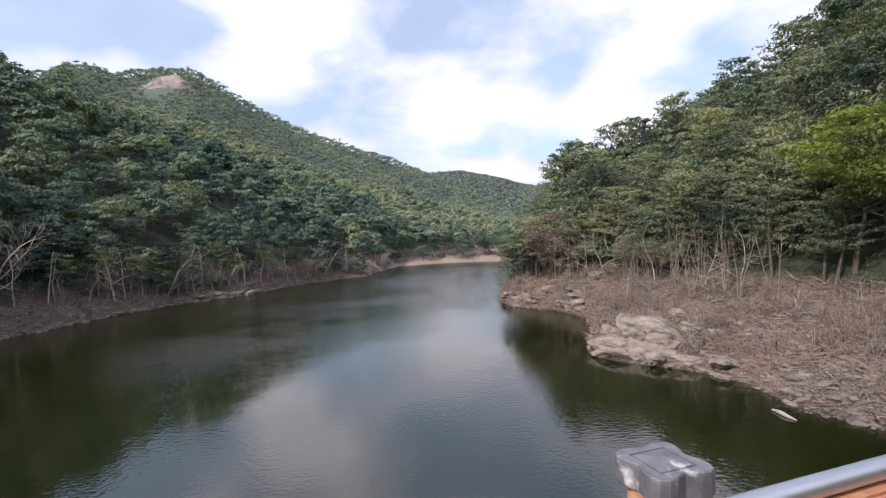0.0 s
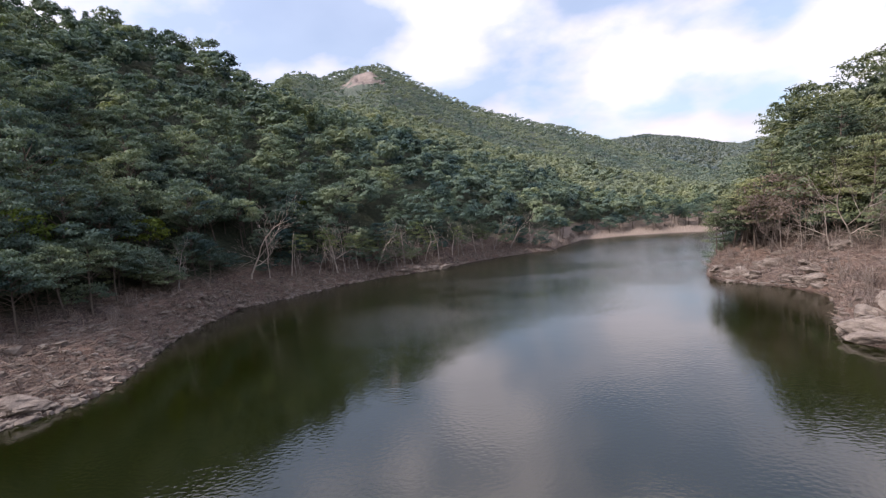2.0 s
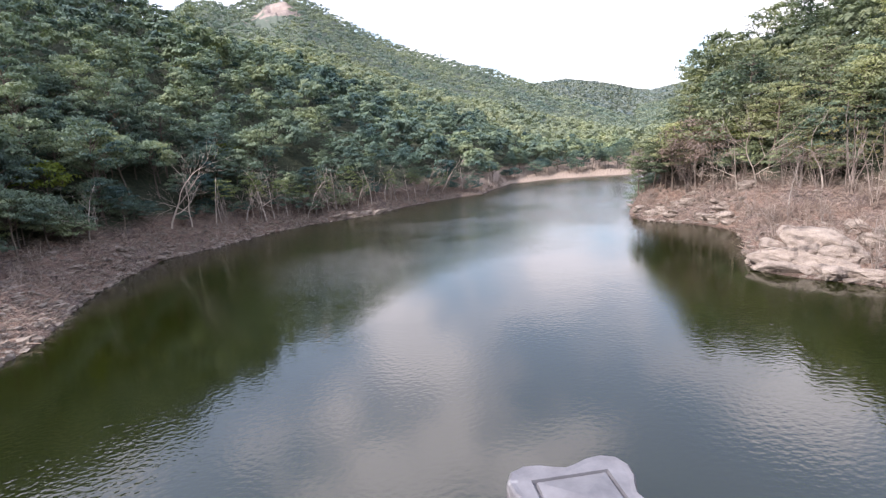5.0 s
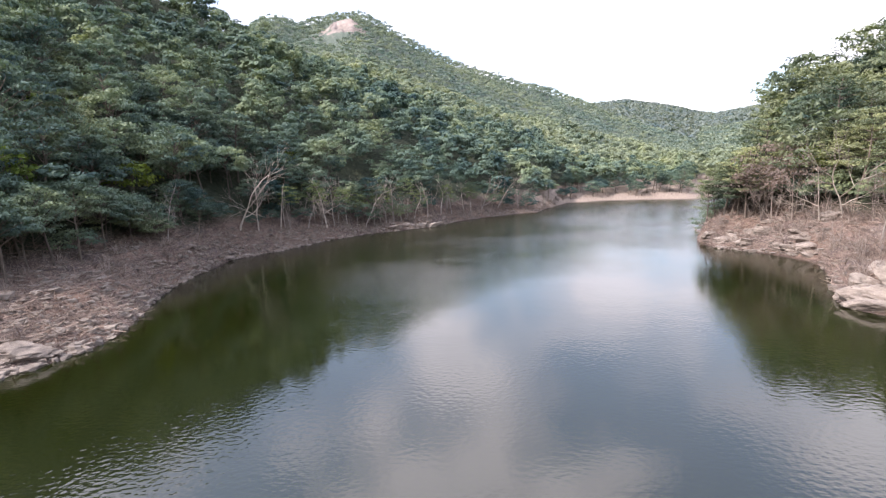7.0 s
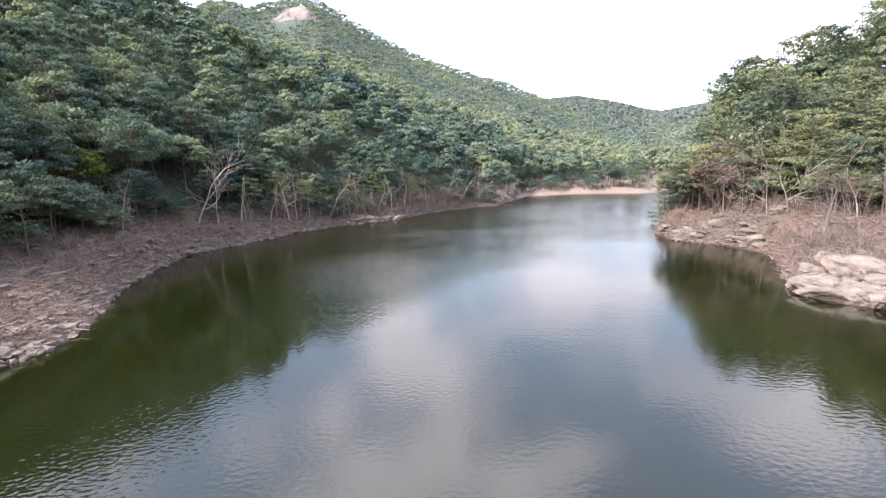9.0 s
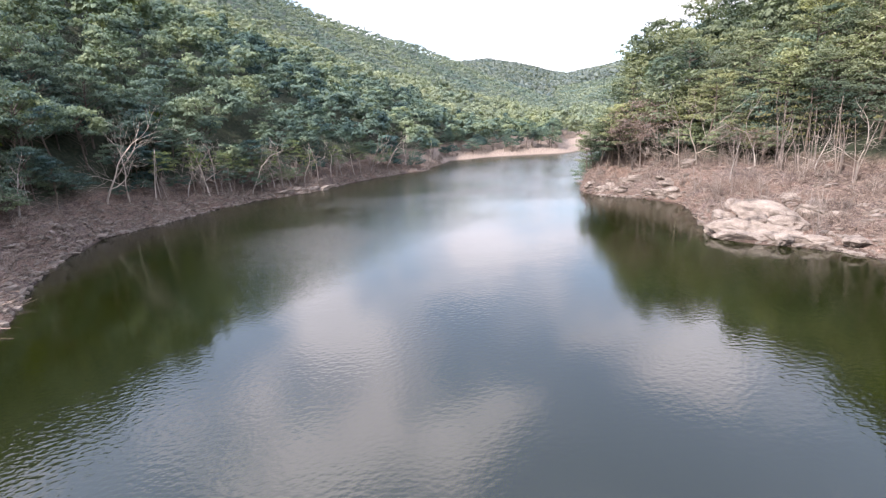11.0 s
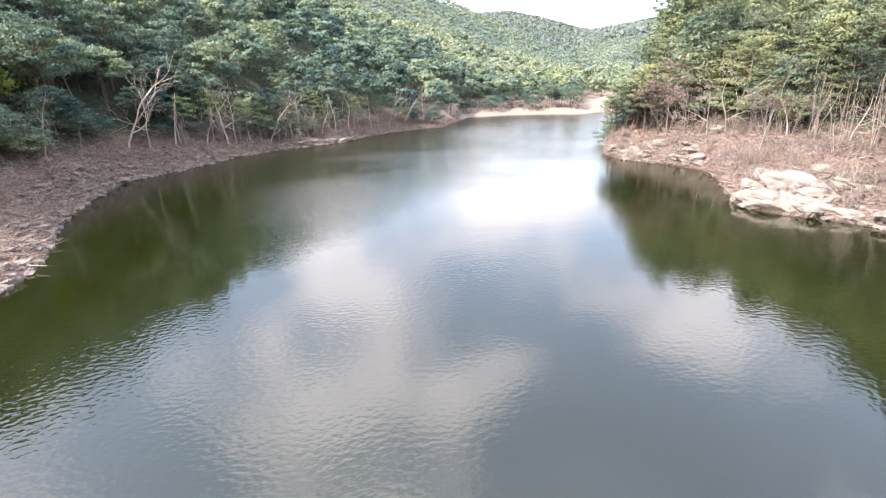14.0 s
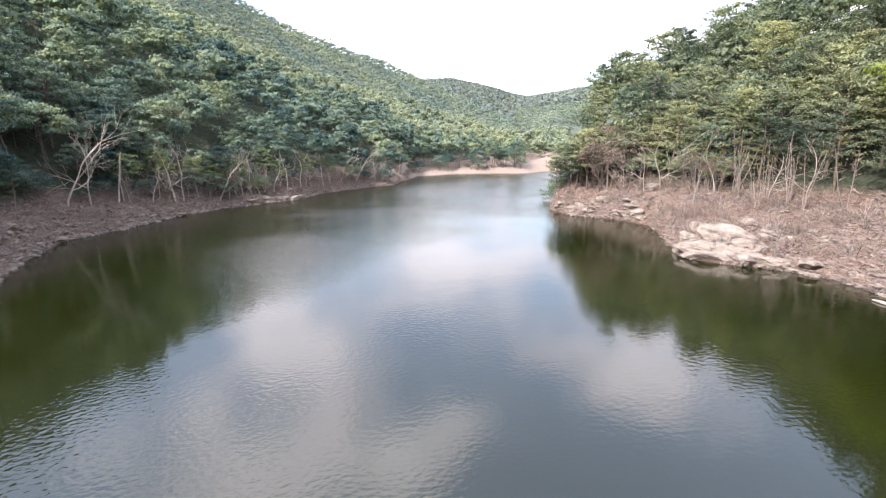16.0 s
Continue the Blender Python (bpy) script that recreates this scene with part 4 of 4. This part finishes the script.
for k, (x, y, sx, sy, sz, turn, up) in enumerate(((21.9, 29.9, 1.7, 1.3, 0.62, 20, 0.0), (21.5, 27.6, 1.9, 1.3, 0.5, -50, 0.05), (22.7, 25.6, 1.9, 1.2, 0.55, 70, 0.0),
                                                  (23.7, 24.3, 1.5, 0.95, 0.5, 130, 0.0), (23.6, 28.4, 2.3, 1.6, 0.9, 10, 0.0), (25.6, 29.8, 2.2, 1.7, 1.0, 60, -0.05),
                                                  (25.0, 26.6, 2.0, 1.4, 0.8, -10, -0.1), (27.6, 31.2, 2.0, 1.4, 0.8, 15, -0.1), (24.2, 32.0, 1.6, 1.2, 0.7, 80, 0.0), (28.6, 28.0, 1.6, 1.1, 0.5, 40, 0.0),
                                                  (26.6, 33.4, 1.5, 1.0, 0.6, 30, 0.0), (29.8, 31.0, 1.3, 0.9, 0.5, 70, 0.0),
                                                  (26.6, 55.0, 1.4, 0.9, 0.5, 30, 0.0), (27.8, 52.0, 1.2, 0.9, 0.5, 80, 0.0), (30.5, 51.5, 1.2, 0.8, 0.6, 10, 0.1))):
    rock("shore_rock", "pale cracked granite outcrop at the water's edge", 700 + k, x, y, (sx, sy, sz * 1.35), turn, up)
rock("rock_ledge", "broad pale granite ledge sloping into the water", 740, 22.9, 27.6, (3.6, 2.2, 0.95), 121, -0.1)
rock("rock_dome", "rounded pale granite hump above the ledge", 741, 25.6, 29.3, (2.9, 2.2, 1.5), 110, -0.2)
rock("rock_dome", "rounded pale granite hump half buried in the bank", 742, 28.2, 27.6, (3.0, 1.9, 1.0), 100, -0.25)
rock("boulder", "grey boulder on the bank below the trees", 720, 33.2, 46.2, (1.5, 1.0, 0.9), 20, 0.3)
rock("boulder", "grey boulder on the bank below the trees", 721, 31.0, 47.6, (1.0, 0.8, 0.45), 60, 0.2)
rock("flat_rock", "flat grey rock slab lying at the waterline", 722, -25.9, 25.0, (2.3, 1.25, 0.55), 35, 0.12)
for k, (x, y) in enumerate(((-7.0, 83.5), (-9.0, 82.5), (-5.0, 84.4), (-10.8, 80.6))):
    rock("ledge_rock", "pale rock ledge along the far waterline", 730 + k, x, y, (2.2, 1.0, 0.5), 25, 0.15)
rng2 = np.random.default_rng(77)
for k in range(16):
    a = rng2.uniform(29.5, 39.5) if k < 11 else rng2.uniform(41, 55)
    r = table(SHORE, a, 1) + rng2.uniform(0.3, 6.0)
    w = rng2.uniform(0.5, 1.05)
    rock("bank_rock", "pale weathered rock lying among dry brush on the bank", 780 + k, HUB[0] + r * math.sin(radians(a)), r * math.cos(radians(a)), (w * 1.6, w, w * 0.6), rng2.uniform(0, 180), 0.08)
for k in range(26):
    a = rng2.uniform(-40, 14) if k % 2 else rng2.uniform(29, 38)
    r = table(SHORE, a, 1) + rng2.uniform(0.1, 3.2)
    s = rng2.uniform(0.25, 0.6)
    rock("stone", "weathered stone half buried in the dry bank", 750 + k, HUB[0] + r * math.sin(radians(a)), r * math.cos(radians(a)), (s * 1.5, s, s * 0.6), rng2.uniform(0, 180), 0.05)


# ---- litter on the banks: sticks and stones nobody could count ----
def build_litter():
    g = np.random.default_rng(5)
    sticks, stones = [], []
    n = 24000
    a = np.where(g.random(n) < 0.36, g.uniform(28.6, 70, n), g.uniform(-48, 14, n))
    rs, re = table(SHORE, a, 1), table(EDGE, a, 1)
    r = rs + (re - rs + 2.0) * g.uniform(0.02, 1.0, n) ** 0.9
    x, y = HUB[0] + r * np.sin(np.radians(a)), HUB[1] + r * np.cos(np.radians(a))
    z = ground_at(x, y)
    ok = z > 0.03
    x, y, z = x[ok], y[ok], z[ok]
    yaw, ln = g.uniform(0, 6.283, len(x)), g.uniform(0.25, 1.25, len(x)) ** 1.4
    pitch = np.abs(g.normal(0.12, 0.28, len(x)))
    d = np.stack([np.cos(yaw) * np.cos(pitch), np.sin(yaw) * np.cos(pitch), np.sin(pitch)], 1) * ln[:, None]
    rad = 0.01 + 0.034 * g.uniform(0.0, 1.0, len(x)) ** 2
    side = np.stack([-np.sin(yaw), np.cos(yaw), 0 * yaw], 1) * rad[:, None]
    top = np.array([0, 0, 1.0]) * rad[:, None]
    p = np.stack([x, y, z + 0.02], 1)
    q = p + d
    v = np.stack([p - side, p + side, p + top * 1.7, q - side * 0.5, q + side * 0.5, q + top], 1).reshape(-1, 3)
    base = np.arange(len(x))[:, None, None] * 6
    f = (base + np.array([[0, 3, 5, 2], [1, 2, 5, 4], [0, 1, 4, 3]])[None]).reshape(-1, 4)
    ob = new("driftwood_litter", mesh_of("driftwood_litter", v, f, TWIG))
    tagged(ob, "dry sticks and washed-up twigs strewn over the banks", "litter", kind="stuff")


build_litter()


def build_brush():
    """Tangled dry brush standing on the banks, thickest on the headland."""
    g = np.random.default_rng(25)
    n = 32000
    a = np.where(g.random(n) < 0.6, g.uniform(28.8, 68, n), g.uniform(-48, 10, n))
    rs, re = table(SHORE, a, 1), table(EDGE, a, 1)
    r = rs + 0.8 + (re - rs + 1.0) * g.uniform(0.0, 1.0, n) ** 0.75
    x, y = HUB[0] + r * np.sin(np.radians(a)), HUB[1] + r * np.cos(np.radians(a))
    z = ground_at(x, y)
    ok = (z > 0.3) & (fbm(x, y, 3.4, 91, 3) + g.normal(0, 0.07, n) > np.where(a > 20, 0.085, 0.09))
    x, y, z, a = x[ok], y[ok], z[ok], a[ok]
    n = len(x)
    yaw, ln = g.uniform(0, 6.283, n), g.uniform(0.4, 1.3, n) * np.where(a > 20, 1.0, 0.7)
    pitch = g.uniform(0.25, 1.3, n)
    d = np.stack([np.cos(yaw) * np.cos(pitch), np.sin(yaw) * np.cos(pitch), np.sin(pitch)], 1) * ln[:, None]
    p = np.stack([x, y, z - 0.05], 1)
    pts = [p, p + d * 0.5 + g.normal(0, 0.07, (n, 3)), p + d + g.normal(0, 0.12, (n, 3))]
    side = np.stack([-np.sin(yaw), np.cos(yaw), 0 * yaw], 1)
    up = np.cross(d, side)
    up /= np.linalg.norm(up, axis=1, keepdims=True)
    rad = g.uniform(0.01, 0.024, n)[:, None]
    rings = [q + (side * c + up * k) * rad * w for q, w in zip(pts, (1.0, 0.75, 0.35)) for c, k in ((1, 0), (-0.5, 0.87), (-0.5, -0.87))]
    v = np.stack(rings, 1).reshape(-1, 3)
    quads = np.array([[m * 3 + k, m * 3 + (k + 1) % 3, m * 3 + 3 + (k + 1) % 3, m * 3 + 3 + k] for m in (0, 1) for k in range(3)])
    f = (np.arange(n)[:, None, None] * 9 + quads[None]).reshape(-1, 4)
    ob = new("dry_brush", mesh_of("dry_brush", v, f, GREYTWIG))
    tagged(ob, "tangled dry beige brush growing over the bare banks", "brush", kind="stuff")


build_brush()


def build_stones():
    g = np.random.default_rng(15)
    n = 9000
    a = np.where(g.random(n) < 0.2, g.uniform(28.6, 66, n), g.uniform(-46, 14, n))
    rs, re = table(SHORE, a, 1), table(EDGE, a, 1)
    r = rs + (re - rs) * g.uniform(0.0, 1.0, n) ** 1.5
    x, y = HUB[0] + r * np.sin(np.radians(a)), HUB[1] + r * np.cos(np.radians(a))
    z = ground_at(x, y)
    ok = z > -0.05
    x, y, z = x[ok], y[ok], z[ok]
    n = len(x)
    bm = bmesh.new()
    bmesh.ops.create_icosphere(bm, subdivisions=1, radius=1)
    v0 = np.array([v.co[:] for v in bm.verts])
    f0 = np.array([[v.index for v in f.verts] for f in bm.faces])
    bm.free()
    s = 0.06 + 0.36 * g.uniform(0.0, 1.0, n) ** 3.8
    s3 = s[:, None, None] * g.uniform(0.5, 1.7, (n, 1, 3)) * (1, 1, 0.5)
    v = np.clip(v0[None] + g.normal(0, 0.22, (n, len(v0), 3)), -0.72, 0.72) * s3
    v = v + np.stack([x, y, z + 0.02], 1)[:, None]
    f = f0[None] + np.arange(n)[:, None, None] * len(v0)
    ob = new("bank_stones", mesh_of("bank_stones", v.reshape(-1, 3), f.reshape(-1, 3), STONE))
    tagged(ob, "broken stones scattered over the dry banks", "stones", kind="stuff")


build_stones()


def build_log():
    pts = np.array([(21.6, 16.7, 0.05), (21.52, 16.25, 0.07), (21.4, 15.8, 0.06), (21.38, 15.4, 0.03)])
    ob = new("floating_log", mesh_of("floating_log", *tube(pts, [0.05, 0.1, 0.085, 0.03], 8), DEADWOOD, True))
    tagged(ob, "bleached log floating beside the bank", "log")


build_log()

# ---- footbridge ----
RAIL_Y, RAIL_Z, CAP_Z, DECK_Z = 0.52, 8.482, 8.59, 7.35
POSTS = [0.508, -0.54, -1.54, -2.69]
POSTS += [-2.77 - 1.1 * k for k in range(1, 28)]
POSTS += [0.54 + 1.1 * k for k in range(1, 30)]


def build_post():
    root = new("railing_post")
    tagged(root, "orange-brown railing post with a weathered grey wavy cap", "post", "bridge railing posts")
    bm = bmesh.new()
    bmesh.ops.create_cube(bm, size=1)
    for v in bm.verts:
        v.co = Vector((v.co.x * 0.084, v.co.y * 0.084, (v.co.z - 0.5) * (CAP_Z - DECK_Z - 0.04) - 0.04))
    bmesh.ops.bevel(bm, geom=[e for e in bm.edges if abs(e.verts[0].co.z - e.verts[1].co.z) > 0.5], offset=0.012, segments=3, affect="EDGES")
    part("shaft", bm_mesh("shaft", bm, POST_WOOD), root)
    # Cap: four rounded corner lobes with hollow sides; a grooved square with a low pyramid on top.
    bm = bmesh.new()
    n = 32
    rings = []
    for scale, level, square in ((0.8, -0.042, 0), (0.97, -0.042, 0), (1.0, -0.038, 0), (1.0, -0.006, 0), (0.985, -0.002, 0), (0.95, 0.0, 0), (0.86, -0.001, 0.15), (0.034, -0.001, 1), (0.033, -0.005, 1),
                                 (0.031, -0.005, 1), (0.030, -0.001, 1), (0.016, 0.002, 1), (0.002, 0.004, 1)):
        ring = []
        for k in range(n):
            a = 2 * math.pi * k / n
            box = 1 / max(abs(math.cos(a)), abs(math.sin(a)))
            rad = box * scale if square == 1 else (0.0575 - 0.0125 * math.cos(4 * a)) * scale
            ring.append(bm.verts.new((math.cos(a) * rad, math.sin(a) * rad, level)))
        rings.append(ring)
    for lo, hi in zip(rings, rings[1:]):
        for k in range(n):
            bm.faces.new((lo[k], lo[(k + 1) % n], hi[(k + 1) % n], hi[k]))
    bm.faces.new(rings[-1])
    bm.faces.new(rings[0][::-1])
    part("cap", bm_mesh("cap", bm, CAP_GREY), root, "weathered grey post cap")
    return root


post = build_post()
for k, x in enumerate(POSTS):
    m = pose(x, RAIL_Y, CAP_Z)
    if k == 0:
        post.matrix_basis = m
    else:
        copy_thing(post, m)

root = new("handrail")
tagged(root, "steel tube handrail on an orange-brown wooden board", "handrail")
root.matrix_basis = pose(0, RAIL_Y, RAIL_Z)
part("tube", mesh_of("tube", *tube([(-33, 0, 0), (0, 0, 0), (33, 0, 0)], [0.019] * 3, 14), STEEL, True), root, "steel tube")
bm = bmesh.new()
bmesh.ops.create_cube(bm, size=1)
for v in bm.verts:
    v.co = Vector((v.co.x * 66, v.co.y * 0.07, v.co.z * 0.035 - 0.038))
bmesh.ops.bevel(bm, geom=bm.edges[:], offset=0.006, segments=2, affect="EDGES")
part("board", bm_mesh("board", bm, POST_WOOD), root, "orange-brown wooden board")

bm = bmesh.new()
bmesh.ops.create_cube(bm, size=1)
for v in bm.verts:
    v.co = Vector((v.co.x * 74, v.co.y * 1.9 - 0.25, v.co.z * 0.16 + DECK_Z - 0.08))
deck = tagged(new("bridge_deck", bm_mesh("bridge_deck", bm, DECKING)), "brown boarded footbridge deck over the water", "bridge", kind="structure")
